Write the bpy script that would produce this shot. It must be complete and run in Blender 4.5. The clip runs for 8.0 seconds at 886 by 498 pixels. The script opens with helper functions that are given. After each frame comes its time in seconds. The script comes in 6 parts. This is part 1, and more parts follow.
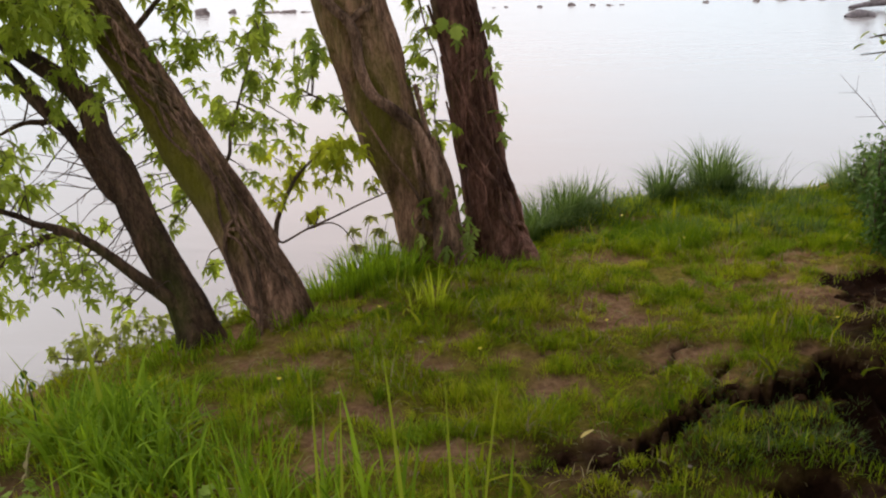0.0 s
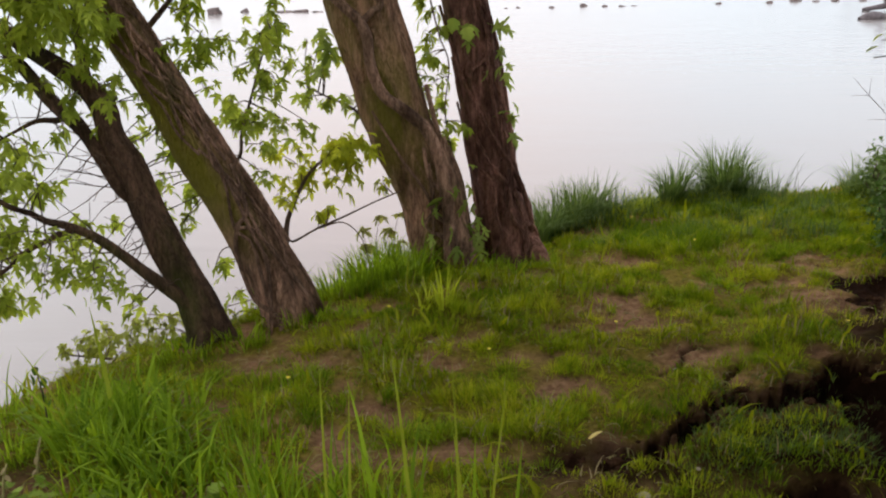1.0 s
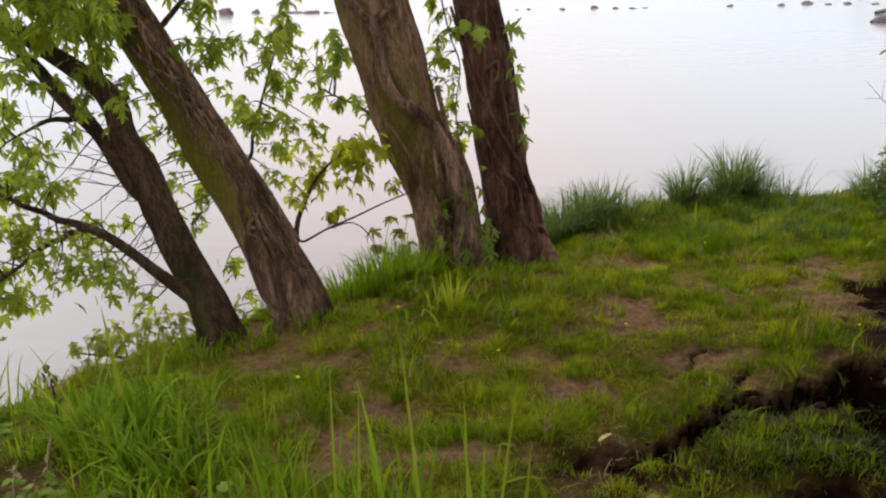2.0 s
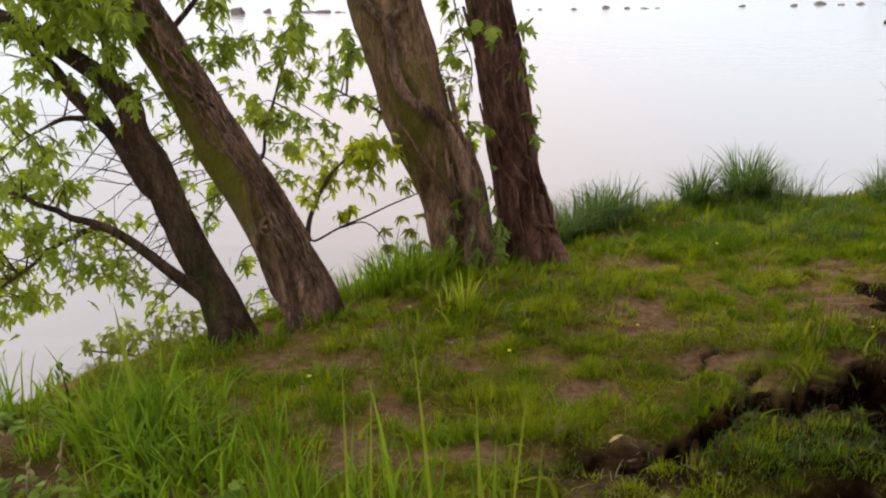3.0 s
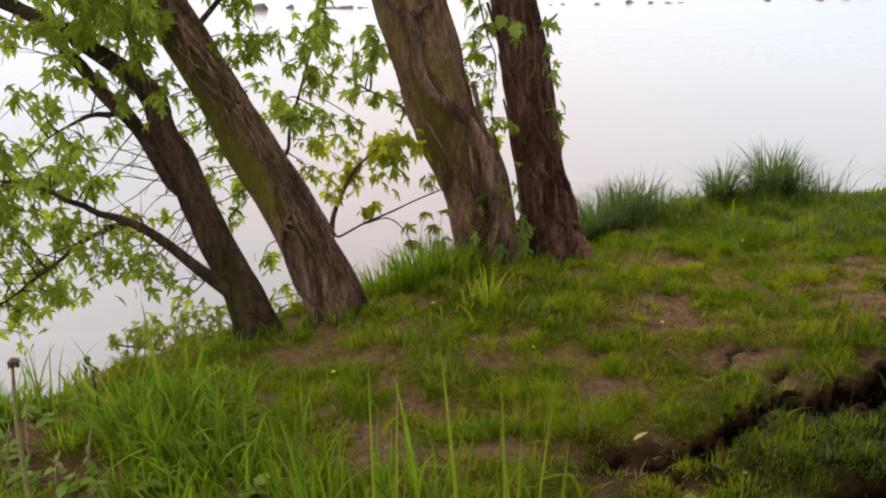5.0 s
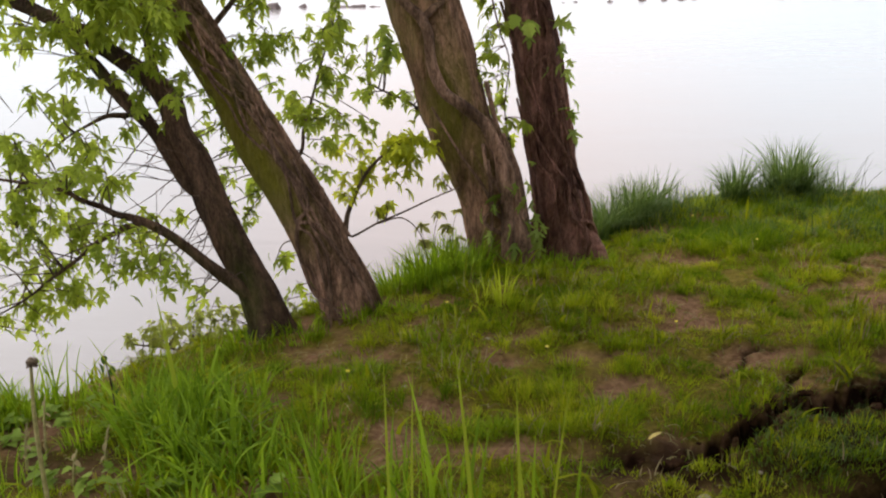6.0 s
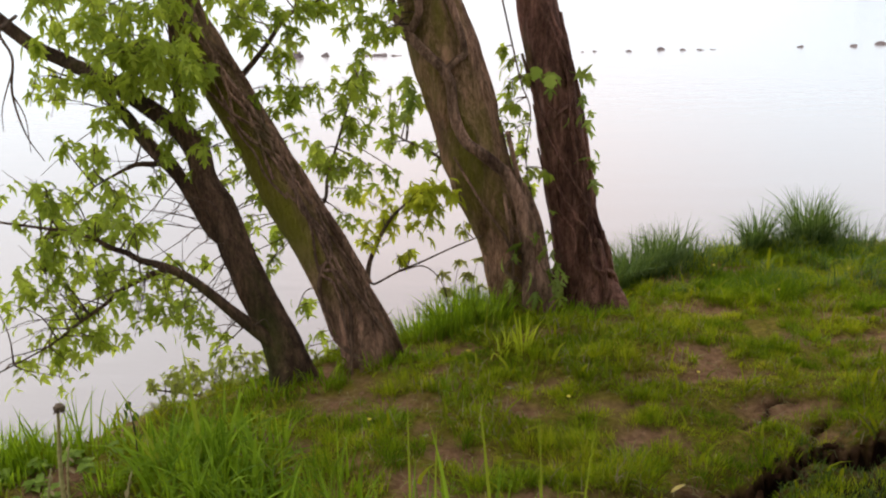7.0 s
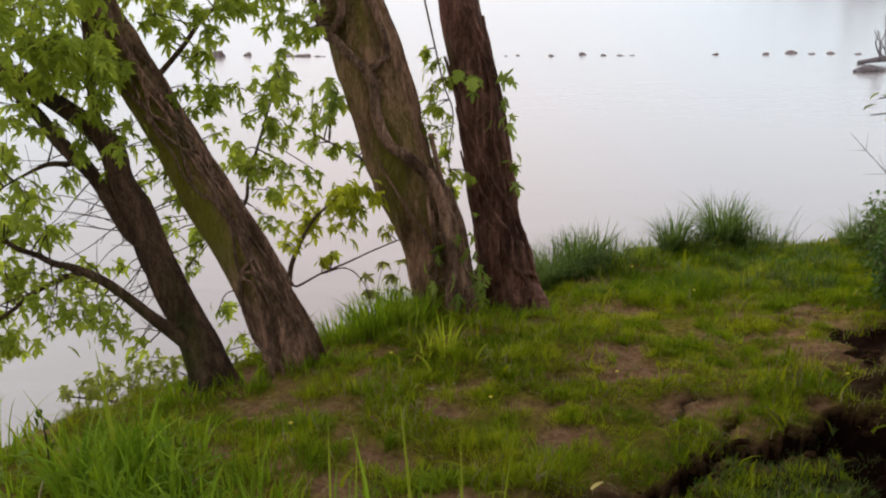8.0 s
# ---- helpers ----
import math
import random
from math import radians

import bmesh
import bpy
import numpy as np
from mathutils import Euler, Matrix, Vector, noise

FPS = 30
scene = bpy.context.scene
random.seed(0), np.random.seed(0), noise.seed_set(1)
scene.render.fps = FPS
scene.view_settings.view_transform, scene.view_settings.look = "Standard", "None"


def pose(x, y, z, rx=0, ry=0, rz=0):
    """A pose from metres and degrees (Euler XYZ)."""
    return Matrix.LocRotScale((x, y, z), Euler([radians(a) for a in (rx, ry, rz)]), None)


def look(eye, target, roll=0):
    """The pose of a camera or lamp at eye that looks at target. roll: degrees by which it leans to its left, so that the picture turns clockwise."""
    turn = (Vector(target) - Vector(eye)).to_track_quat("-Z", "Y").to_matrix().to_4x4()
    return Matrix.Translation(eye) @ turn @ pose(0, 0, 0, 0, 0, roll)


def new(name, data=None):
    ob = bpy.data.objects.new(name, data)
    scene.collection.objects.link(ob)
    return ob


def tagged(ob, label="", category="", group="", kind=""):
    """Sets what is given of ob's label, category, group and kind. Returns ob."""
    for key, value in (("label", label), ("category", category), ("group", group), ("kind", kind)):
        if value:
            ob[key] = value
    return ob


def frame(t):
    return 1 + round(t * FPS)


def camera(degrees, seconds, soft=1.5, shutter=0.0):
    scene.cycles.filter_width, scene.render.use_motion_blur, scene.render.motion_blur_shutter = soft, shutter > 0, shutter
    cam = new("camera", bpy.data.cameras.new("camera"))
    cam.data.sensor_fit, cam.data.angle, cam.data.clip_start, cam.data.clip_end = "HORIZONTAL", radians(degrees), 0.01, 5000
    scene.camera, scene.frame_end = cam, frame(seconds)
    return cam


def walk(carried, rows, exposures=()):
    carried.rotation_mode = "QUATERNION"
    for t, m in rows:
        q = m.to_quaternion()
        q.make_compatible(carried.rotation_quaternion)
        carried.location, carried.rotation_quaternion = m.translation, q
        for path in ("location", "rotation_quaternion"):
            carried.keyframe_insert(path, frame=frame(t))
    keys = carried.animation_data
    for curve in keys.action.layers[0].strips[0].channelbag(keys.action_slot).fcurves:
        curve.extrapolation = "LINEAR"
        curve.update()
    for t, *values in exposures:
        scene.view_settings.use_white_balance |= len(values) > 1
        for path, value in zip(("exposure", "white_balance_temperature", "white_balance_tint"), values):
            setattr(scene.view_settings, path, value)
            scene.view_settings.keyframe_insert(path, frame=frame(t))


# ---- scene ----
# The camera stands on a grassy river bank and pans a little.
cam = camera(52.0, 8.0, soft=2.1)
PATH = [
    (0, (-0.005, 0.566, 1.239), (-0.011, 2.445, 0.555), -1.3),
    (0.5, (-0.005, 0.566, 1.238), (-0.022, 2.446, 0.555), -1.2),
    (1, (-0.004, 0.563, 1.24), (-0.032, 2.442, 0.557), -1.1),
    (1.5, (-0.005, 0.562, 1.239), (-0.043, 2.442, 0.559), -1.0),
    (3, (-0.012, 0.561, 1.24), (-0.082, 2.44, 0.56), -0.9),
    (3.5, (-0.015, 0.56, 1.241), (-0.097, 2.438, 0.559), -0.9),
    (4, (-0.017, 0.56, 1.242), (-0.111, 2.437, 0.558), -1.0),
    (4.5, (-0.019, 0.562, 1.241), (-0.125, 2.437, 0.555), -1.1),
    (6, (-0.024, 0.557, 1.248), (-0.169, 2.428, 0.557), -1.6),
    (6.5, (-0.028, 0.554, 1.252), (-0.195, 2.433, 0.588), -1.7),
    (7, (-0.033, 0.538, 1.264), (-0.219, 2.439, 0.67), -1.6),
    (7.5, (-0.031, 0.535, 1.265), (-0.176, 2.456, 0.731), -0.9),
    (8, (-0.025, 0.536, 1.264), (-0.046, 2.446, 0.672), -0.2),
]
walk(cam, [(t, look(eye, target, roll)) for t, eye, target, roll in PATH], exposures=[(0.0, 0.60), (1.5, 0.62), (3.5, 0.68), (4.5, 0.65), (6.0, 0.76), (7.0, 0.70), (7.5, 0.62), (8.0, 0.42)])

# ---- light ----
world = bpy.data.worlds.new("overcast_sky")
scene.world = world
world.use_nodes = True
wn, wl = world.node_tree.nodes, world.node_tree.links
sky = wn.new("ShaderNodeTexSky")
sky.sky_type = "NISHITA"
sky.sun_disc = False
sky.sun_elevation, sky.sun_rotation = radians(42), radians(-41)
sky.air_density, sky.dust_density, sky.ozone_density = 1.0, 4.0, 1.0
veil = wn.new("ShaderNodeMix")
veil.data_type = "RGBA"
veil.inputs["Factor"].default_value = 0.9
wl.new(sky.outputs[0], veil.inputs["A"])
# the cloud veil: bluish white over the horizon, a faint pink glow above the middle of the river, grey-blue overhead
wco, wsep = wn.new("ShaderNodeTexCoord"), wn.new("ShaderNodeSeparateXYZ")
wl.new(wco.outputs["Generated"], wsep.inputs[0])


def cloud_ramp(axis, stops):
    r = wn.new("ShaderNodeValToRGB")
    while len(r.color_ramp.elements) < len(stops):
        r.color_ramp.elements.new(0.5)
    for item, (p, c) in zip(r.color_ramp.elements, stops):
        item.position, item.color = p, (*c, 1)
    wl.new(axis, r.inputs[0])
    return r.outputs[0]


across = wn.new("ShaderNodeMapRange")
across.inputs["From Min"].default_value, across.inputs["From Max"].default_value = -1.0, 1.0
wl.new(wsep.outputs["X"], across.inputs["Value"])
pale_veil = cloud_ramp(wsep.outputs["Z"], ((0.0, (0.53, 0.62, 0.69)), (0.17, (0.74, 0.82, 0.885)), (0.31, (0.99, 1.0, 1.04)), (0.46, (0.62, 0.68, 0.75)), (0.8, (0.94, 0.98, 1.05))))
pink_veil = cloud_ramp(wsep.outputs["Z"], ((0.0, (0.55, 0.62, 0.68)), (0.14, (0.79, 0.79, 0.82)), (0.30, (1.29, 1.03, 0.97)), (0.46, (0.84, 0.79, 0.81)), (0.8, (0.94, 0.98, 1.05))))
glow = cloud_ramp(across.outputs[0], ((0.30, (0, 0, 0)), (0.42, (1, 1, 1)), (0.52, (0.9, 0.9, 0.9)), (0.64, (0, 0, 0))))
cloud = wn.new("ShaderNodeMix")
cloud.data_type = "RGBA"
wl.new(glow, cloud.inputs["Factor"])
wl.new(pale_veil, cloud.inputs["A"])
wl.new(pink_veil, cloud.inputs["B"])
bright = wn.new("ShaderNodeVectorMath")
bright.operation = "SCALE"
bright.inputs["Scale"].default_value = 12.5
wl.new(cloud.outputs["Result"], bright.inputs[0])
wl.new(bright.outputs[0], veil.inputs["B"])
wl.new(veil.outputs["Result"], wn["Background"].inputs["Color"])
wn["Background"].inputs["Strength"].default_value = 0.13

sun = new("sun", bpy.data.lights.new("sun", "SUN"))
sun.data.energy, sun.data.angle, sun.data.color = 0.45, radians(50), (1.0, 0.93, 0.84)
sun.matrix_world = look((-19, 22, 26), (0, 0, 0))


# ---- materials ----
def material(name):
    m = bpy.data.materials.new(name)
    m.use_nodes = True
    n, l = m.node_tree.nodes, m.node_tree.links
    return m, n, l, n["Principled BSDF"]


def ramp(n, l, source, stops):
    r = n.new("ShaderNodeValToRGB")
    e = r.color_ramp.elements
    while len(e) < len(stops):
        e.new(0.5)
    for item, (p, c) in zip(e, stops):
        item.position, item.color = p, (*c, 1)
    l.new(source, r.inputs[0])
    return r.outputs[0]


def tex_noise(n, l, scale, detail=4.0, rough=0.55, stretch=None, space="Object"):
    co = n.new("ShaderNodeTexCoord")
    t = n.new("ShaderNodeTexNoise")
    t.inputs["Scale"].default_value, t.inputs["Detail"].default_value = scale, detail
    t.inputs["Roughness"].default_value = rough
    src = co.outputs[space]
    if stretch:
        mp = n.new("ShaderNodeMapping")
        mp.inputs["Scale"].default_value = stretch
        l.new(src, mp.inputs[0])
        src = mp.outputs[0]
    l.new(src, t.inputs["Vector"])
    return t.outputs["Fac"]


def mix(n, l, fac, a, b, kind="MIX"):
    m = n.new("ShaderNodeMix")
    m.data_type, m.blend_type = "RGBA", kind
    if isinstance(fac, (int, float)):
        m.inputs["Factor"].default_value = fac
    else:
        l.new(fac, m.inputs["Factor"])
    for key, v in (("A", a), ("B", b)):
        if isinstance(v, tuple):
            m.inputs[key].default_value = (*v, 1)
        else:
            l.new(v, m.inputs[key])
    return m.outputs["Result"]


def bump(n, l, bsdf, height, strength, distance):
    b = n.new("ShaderNodeBump")
    b.inputs["Strength"].default_value, b.inputs["Distance"].default_value = strength, distance
    l.new(height, b.inputs["Height"])
    l.new(b.outputs[0], bsdf.inputs["Normal"])


def leaf_material(name, low, high, glow, by_island, sheer=0.45, rough=0.45):
    m, n, l, bsdf = material(name)
    if by_island:
        g = n.new("ShaderNodeNewGeometry")
        rnd = g.outputs["Random Per Island"]
    else:
        g = n.new("ShaderNodeObjectInfo")
        rnd = g.outputs["Random"]
    grain = tex_noise(n, l, 9.0, 3.0)
    both = n.new("ShaderNodeMath")
    both.operation = "MULTIPLY_ADD"
    l.new(rnd, both.inputs[0])
    both.inputs[1].default_value = 0.75
    sub = n.new("ShaderNodeMath")
    sub.operation = "MULTIPLY"
    l.new(grain, sub.inputs[0])
    sub.inputs[1].default_value = 0.3
    l.new(sub.outputs[0], both.inputs[2])
    col = ramp(n, l, both.outputs[0], [(0.0, low), (0.6, tuple((a + b) / 2 for a, b in zip(low, high))), (1.0, high)])
    l.new(col, bsdf.inputs["Base Color"])
    bsdf.inputs["Roughness"].default_value = rough
    bsdf.inputs["Specular IOR Level"].default_value = 0.06
    tr = n.new("ShaderNodeBsdfTranslucent")
    l.new(mix(n, l, 1.0, col, glow, "MULTIPLY"), tr.inputs["Color"])
    ms = n.new("ShaderNodeMixShader")
    ms.inputs[0].default_value = sheer
    l.new(bsdf.outputs[0], ms.inputs[1])
    l.new(tr.outputs[0], ms.inputs[2])
    l.new(ms.outputs[0], n["Material Output"].inputs["Surface"])
    return m


def bark_material(name, dark, light, moss, moss_amount, seed, moss_side=(-0.75, -0.45, 0.3), moss_base=0.45, moss_from=-1.0):
    """Bark: long plates with dark crevices between them, weathered blotches, and moss on one side."""
    m, n, l, bsdf = material(name)
    long = tex_noise(n, l, 26.0 + seed, 5.0, 0.6, (1.0, 1.0, 0.17))
    fine = tex_noise(n, l, 150.0, 4.0, 0.6, (1.0, 1.0, 0.35))
    off, crevice = n.new("ShaderNodeMath"), n.new("ShaderNodeMath")
    off.operation, crevice.operation = "SUBTRACT", "ABSOLUTE"
    l.new(long, off.inputs[0])
    off.inputs[1].default_value = 0.5
    l.new(off.outputs[0], crevice.inputs[0])
    mid = tuple((a + b) / 2 for a, b in zip(dark, light))
    col = ramp(n, l, crevice.outputs[0], [(0.0, dark), (0.03, tuple((3 * a + b) / 4 for a, b in zip(dark, light))), (0.09, mid), (0.2, light)])
    col = mix(n, l, 0.3, col, ramp(n, l, fine, [(0.38, dark), (0.64, light)]))
    blotch = tex_noise(n, l, 6.0 + 0.5 * seed, 6.0, 0.65, (1.0, 1.0, 0.5))
    col = mix(n, l, 1.0, col, ramp(n, l, blotch, [(0.34, (0.36, 0.31, 0.29)), (0.47, (0.9, 0.85, 0.82)), (0.62, (1.55, 1.42, 1.4))]), "MULTIPLY")
    patch = tex_noise(n, l, 3.2 + seed * 0.3, 5.0, 0.6, (1.0, 1.0, 0.45))
    pr = ramp(n, l, patch, [(0.62 - moss_amount * 0.35, (0, 0, 0)), (0.80 - moss_amount * 0.3, (0.85, 0.85, 0.85))])
    nrm, side, grow = n.new("ShaderNodeNewGeometry"), n.new("ShaderNodeVectorMath"), n.new("ShaderNodeMath")
    side.operation, grow.operation = "DOT_PRODUCT", "MULTIPLY_ADD"
    l.new(nrm.outputs["Normal"], side.inputs[0])
    side.inputs[1].default_value = moss_side
    l.new(side.outputs["Value"], grow.inputs[0])
    grow.inputs[1].default_value, grow.use_clamp = 1.3, True
    grow.inputs[2].default_value = moss_base
    pr = mix(n, l, 1.0, pr, grow.outputs[0], "MULTIPLY")
    place, rise = n.new("ShaderNodeSeparateXYZ"), n.new("ShaderNodeMapRange")
    l.new(nrm.outputs["Position"], place.inputs[0])
    l.new(place.outputs["Z"], rise.inputs["Value"])
    rise.inputs["From Min"].default_value, rise.inputs["From Max"].default_value = moss_from, moss_from + 0.3
    pr = mix(n, l, 1.0, pr, rise.outputs[0], "MULTIPLY")
    col = mix(n, l, pr, col, mix(n, l, fine, tuple(0.5 * c for c in moss), moss))
    l.new(col, bsdf.inputs["Base Color"])
    bsdf.inputs["Roughness"].default_value = 0.92
    bsdf.inputs["Specular IOR Level"].default_value = 0.15
    hgt = n.new("ShaderNodeMath")
    hgt.operation = "MULTIPLY_ADD"
    l.new(crevice.outputs[0], hgt.inputs[0])
    hgt.inputs[1].default_value = 2.5
    l.new(fine, hgt.inputs[2])
    bump(n, l, bsdf, hgt.outputs[0], 1.0, 0.02)
    return m


BARK_DARK = bark_material("dark_bark", (0.036, 0.021, 0.014), (0.175, 0.106, 0.069), (0.07, 0.085, 0.01), 0.35, 1)
BARK_MOSSY = bark_material("mossy_bark", (0.090, 0.049, 0.031), (0.47, 0.285, 0.195), (0.23, 0.205, 0.012), 1.5, 2, (-0.9, -0.2, 0.2), 0.72, 0.0)
BARK_PALE = bark_material("furrowed_bark", (0.093, 0.048, 0.028), (0.497, 0.292, 0.194), (0.22, 0.19, 0.02), 0.75, 3, (-0.6, -0.2, 0.2), 0.62)
BARK_RED = bark_material("reddish_bark", (0.088, 0.039, 0.028), (0.338, 0.175, 0.131), (0.12, 0.10, 0.02), 0.1, 4)
VINE_BARK = bark_material("vine_bark", (0.095, 0.054, 0.036), (0.46, 0.285, 0.20), (0.14, 0.13, 0.03), 0.1, 5)
DARK_VINE = bark_material("dark_vine_bark", (0.07, 0.040, 0.027), (0.38, 0.235, 0.165), (0.10, 0.10, 0.02), 0.1, 5)
TWIG = bark_material("twig_bark", (0.06, 0.040, 0.031), (0.22, 0.148, 0.112), (0.08, 0.08, 0.03), 0.1, 6)

MAPLE = leaf_material("maple_leaf", (0.175, 0.23, 0.032), (0.385, 0.435, 0.075), (1.6, 1.55, 0.95), False, 0.6, 0.6)
MAPLE_BULK = leaf_material("maple_leaf_bulk", (0.175, 0.23, 0.032), (0.385, 0.435, 0.075), (1.6, 1.55, 0.95), True, 0.6, 0.6)
YOUNG = leaf_material("young_leaf", (0.3, 0.34, 0.03), (0.5, 0.5, 0.06), (1.5, 1.45, 0.8), False, 0.65, 0.6)
VINE_LEAF = leaf_material("vine_leaf", (0.15, 0.20, 0.04), (0.32, 0.37, 0.10), (1.4, 1.4, 0.9), False, 0.5, 0.6)
SHRUB_LEAF = leaf_material("shrub_leaf", (0.22, 0.25, 0.05), (0.42, 0.43, 0.11), (1.4, 1.4, 0.9), False, 0.5, 0.6)
SEEDLING_LEAF = leaf_material("seedling_leaf", (0.22, 0.22, 0.07), (0.40, 0.38, 0.14), (1.3, 1.3, 0.9), False, 0.5, 0.6)
SHRUB_BULK = leaf_material("shrub_leaf_bulk", (0.22, 0.25, 0.05), (0.42, 0.43, 0.11), (1.4, 1.4, 0.9), True, 0.5, 0.6)
BUSH_LEAF = leaf_material("bush_leaf", (0.04, 0.08, 0.015), (0.12, 0.18, 0.04), (1.3, 1.4, 0.9), True, 0.35)
LAWN = leaf_material("lawn_blade", (0.07, 0.10, 0.004), (0.33, 0.345, 0.018), (1.4, 1.3, 0.5), True, 0.4, 0.7)


def turf_material():
    """Short turf whose colour goes tuft by tuft (the attribute tone) and blade by blade."""
    m, n, l, bsdf = material("turf_blade")
    tone, geo, both = n.new("ShaderNodeAttribute"), n.new("ShaderNodeNewGeometry"), n.new("ShaderNodeMath")
    tone.attribute_name = "tone"
    half = n.new("ShaderNodeMath")
    half.operation, both.operation = "MULTIPLY", "MULTIPLY_ADD"
    l.new(geo.outputs["Random Per Island"], half.inputs[0])
    half.inputs[1].default_value = 0.42
    l.new(tone.outputs["Fac"], both.inputs[0])
    both.inputs[1].default_value = 0.62
    l.new(half.outputs[0], both.inputs[2])
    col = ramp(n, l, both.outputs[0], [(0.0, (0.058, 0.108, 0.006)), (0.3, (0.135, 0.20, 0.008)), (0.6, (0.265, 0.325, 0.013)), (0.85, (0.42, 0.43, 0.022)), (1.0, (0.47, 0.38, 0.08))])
    l.new(col, bsdf.inputs["Base Color"])
    bsdf.inputs["Roughness"].default_value, bsdf.inputs["Specular IOR Level"].default_value = 0.65, 0.06
    tr = n.new("ShaderNodeBsdfTranslucent")
    l.new(mix(n, l, 1.0, col, (1.35, 1.3, 0.6), "MULTIPLY"), tr.inputs["Color"])
    ms = n.new("ShaderNodeMixShader")
    ms.inputs[0].default_value = 0.4
    l.new(bsdf.outputs[0], ms.inputs[1])
    l.new(tr.outputs[0], ms.inputs[2])
    l.new(ms.outputs[0], n["Material Output"].inputs["Surface"])
    return m


TURF = turf_material()
TALL = leaf_material("tall_blade", (0.080, 0.140, 0.006), (0.35, 0.46, 0.035), (1.35, 1.35, 0.6), True, 0.45, 0.5)
TALL_SINGLE = leaf_material("tall_blade_single", (0.065, 0.125, 0.007), (0.33, 0.44, 0.035), (1.35, 1.35, 0.6), False, 0.45, 0.5)
PALE_BLADE = leaf_material("pale_blade", (0.18, 0.23, 0.02), (0.34, 0.38, 0.05), (1.4, 1.35, 0.6), True, 0.45, 0.5)
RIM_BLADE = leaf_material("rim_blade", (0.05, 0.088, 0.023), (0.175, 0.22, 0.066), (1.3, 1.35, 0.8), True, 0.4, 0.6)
BRIGHT_BLADE = leaf_material("bright_blade", (0.32, 0.38, 0.025), (0.50, 0.52, 0.05), (1.4, 1.35, 0.6), True, 0.45, 0.5)
SEED_STALK = leaf_material("seed_stalk", (0.07, 0.07, 0.04), (0.16, 0.15, 0.08), (1.0, 1.0, 0.9), True, 0.2, 0.8)
STRAW = leaf_material("dry_blade", (0.22, 0.16, 0.08), (0.42, 0.33, 0.18), (1.1, 1.0, 0.8), True, 0.25, 0.7)


def ground_material():
    m, n, l, bsdf = material("bank_soil")
    big = tex_noise(n, l, 2.2, 6.0, 0.6)
    fine = tex_noise(n, l, 34.0, 8.0, 0.65)
    soil = ramp(n, l, fine, [(0.25, (0.085, 0.042, 0.022)), (0.5, (0.265, 0.143, 0.077)), (0.8, (0.46, 0.27, 0.155))])
    soil = mix(n, l, ramp(n, l, big, [(0.35, (0, 0, 0)), (0.7, (0.6, 0.6, 0.6))]), soil, mix(n, l, fine, (0.12, 0.058, 0.03), (0.27, 0.14, 0.075)))
    turf = ramp(n, l, fine, [(0.3, (0.085, 0.064, 0.010)), (0.55, (0.185, 0.138, 0.022)), (0.8, (0.30, 0.20, 0.05))])
    bare = n.new("ShaderNodeAttribute")
    bare.attribute_name = "bare"
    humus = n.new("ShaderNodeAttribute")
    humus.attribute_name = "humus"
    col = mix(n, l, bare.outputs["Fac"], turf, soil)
    # near-black earth; the corner's shade is put into this colour too
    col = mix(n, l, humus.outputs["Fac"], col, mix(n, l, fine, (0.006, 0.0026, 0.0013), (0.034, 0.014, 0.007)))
    l.new(col, bsdf.inputs["Base Color"])
    bsdf.inputs["Roughness"].default_value = 0.92
    bsdf.inputs["Specular IOR Level"].default_value = 0.04
    bump(n, l, bsdf, fine, 1.0, 0.03)
    return m


def water_material():
    m, n, l, bsdf = material("river_water")
    bsdf.inputs["Base Color"].default_value = (0.192, 0.168, 0.160, 1)
    bsdf.inputs["Roughness"].default_value = 0.2
    bsdf.inputs["IOR"].default_value = 1.25
    wave = tex_noise(n, l, 1.1, 4.0, 0.5, (0.35, 1.0, 1.0))
    rip = tex_noise(n, l, 5.0, 3.0, 0.5, (0.4, 1.0, 1.0))
    hgt = n.new("ShaderNodeMath")
    hgt.operation = "MULTIPLY_ADD"
    l.new(rip, hgt.inputs[0])
    hgt.inputs[1].default_value = 0.25
    l.new(wave, hgt.inputs[2])
    bump(n, l, bsdf, hgt.outputs[0], 0.14, 0.12)
    return m


def plain(name, dark, light, rough=0.8, scale=40.0, bumpy=0.4, spec=0.3):
    m, n, l, bsdf = material(name)
    f = tex_noise(n, l, scale, 5.0, 0.6)
    l.new(ramp(n, l, f, [(0.3, dark), (0.7, light)]), bsdf.inputs["Base Color"])
    bsdf.inputs["Roughness"].default_value, bsdf.inputs["Specular IOR Level"].default_value = rough, spec
    bump(n, l, bsdf, f, bumpy, 0.01)
    return m


GROUND, WATER = ground_material(), water_material()
RIVER_STONE = plain("river_stone", (0.05, 0.035, 0.03), (0.17, 0.12, 0.11), 0.6, 6.0, 0.6)
DRIFTWOOD = plain("driftwood", (0.05, 0.04, 0.04), (0.16, 0.13, 0.13), 0.8, 8.0)
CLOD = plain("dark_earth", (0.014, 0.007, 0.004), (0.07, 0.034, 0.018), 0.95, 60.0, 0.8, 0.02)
CRUMB = plain("dry_crumb", (0.12, 0.065, 0.035), (0.34, 0.20, 0.11), 0.95, 50.0, 0.8, 0.04)
PEBBLE = plain("pebble", (0.26, 0.19, 0.13), (0.46, 0.36, 0.27), 0.7, 30.0)
FALLEN = plain("fallen_leaf", (0.55, 0.38, 0.08), (0.75, 0.58, 0.20), 0.5, 60.0, 0.2)
PETAL = plain("yellow_petal", (0.65, 0.48, 0.02), (0.85, 0.68, 0.05), 0.6, 80.0, 0.1)
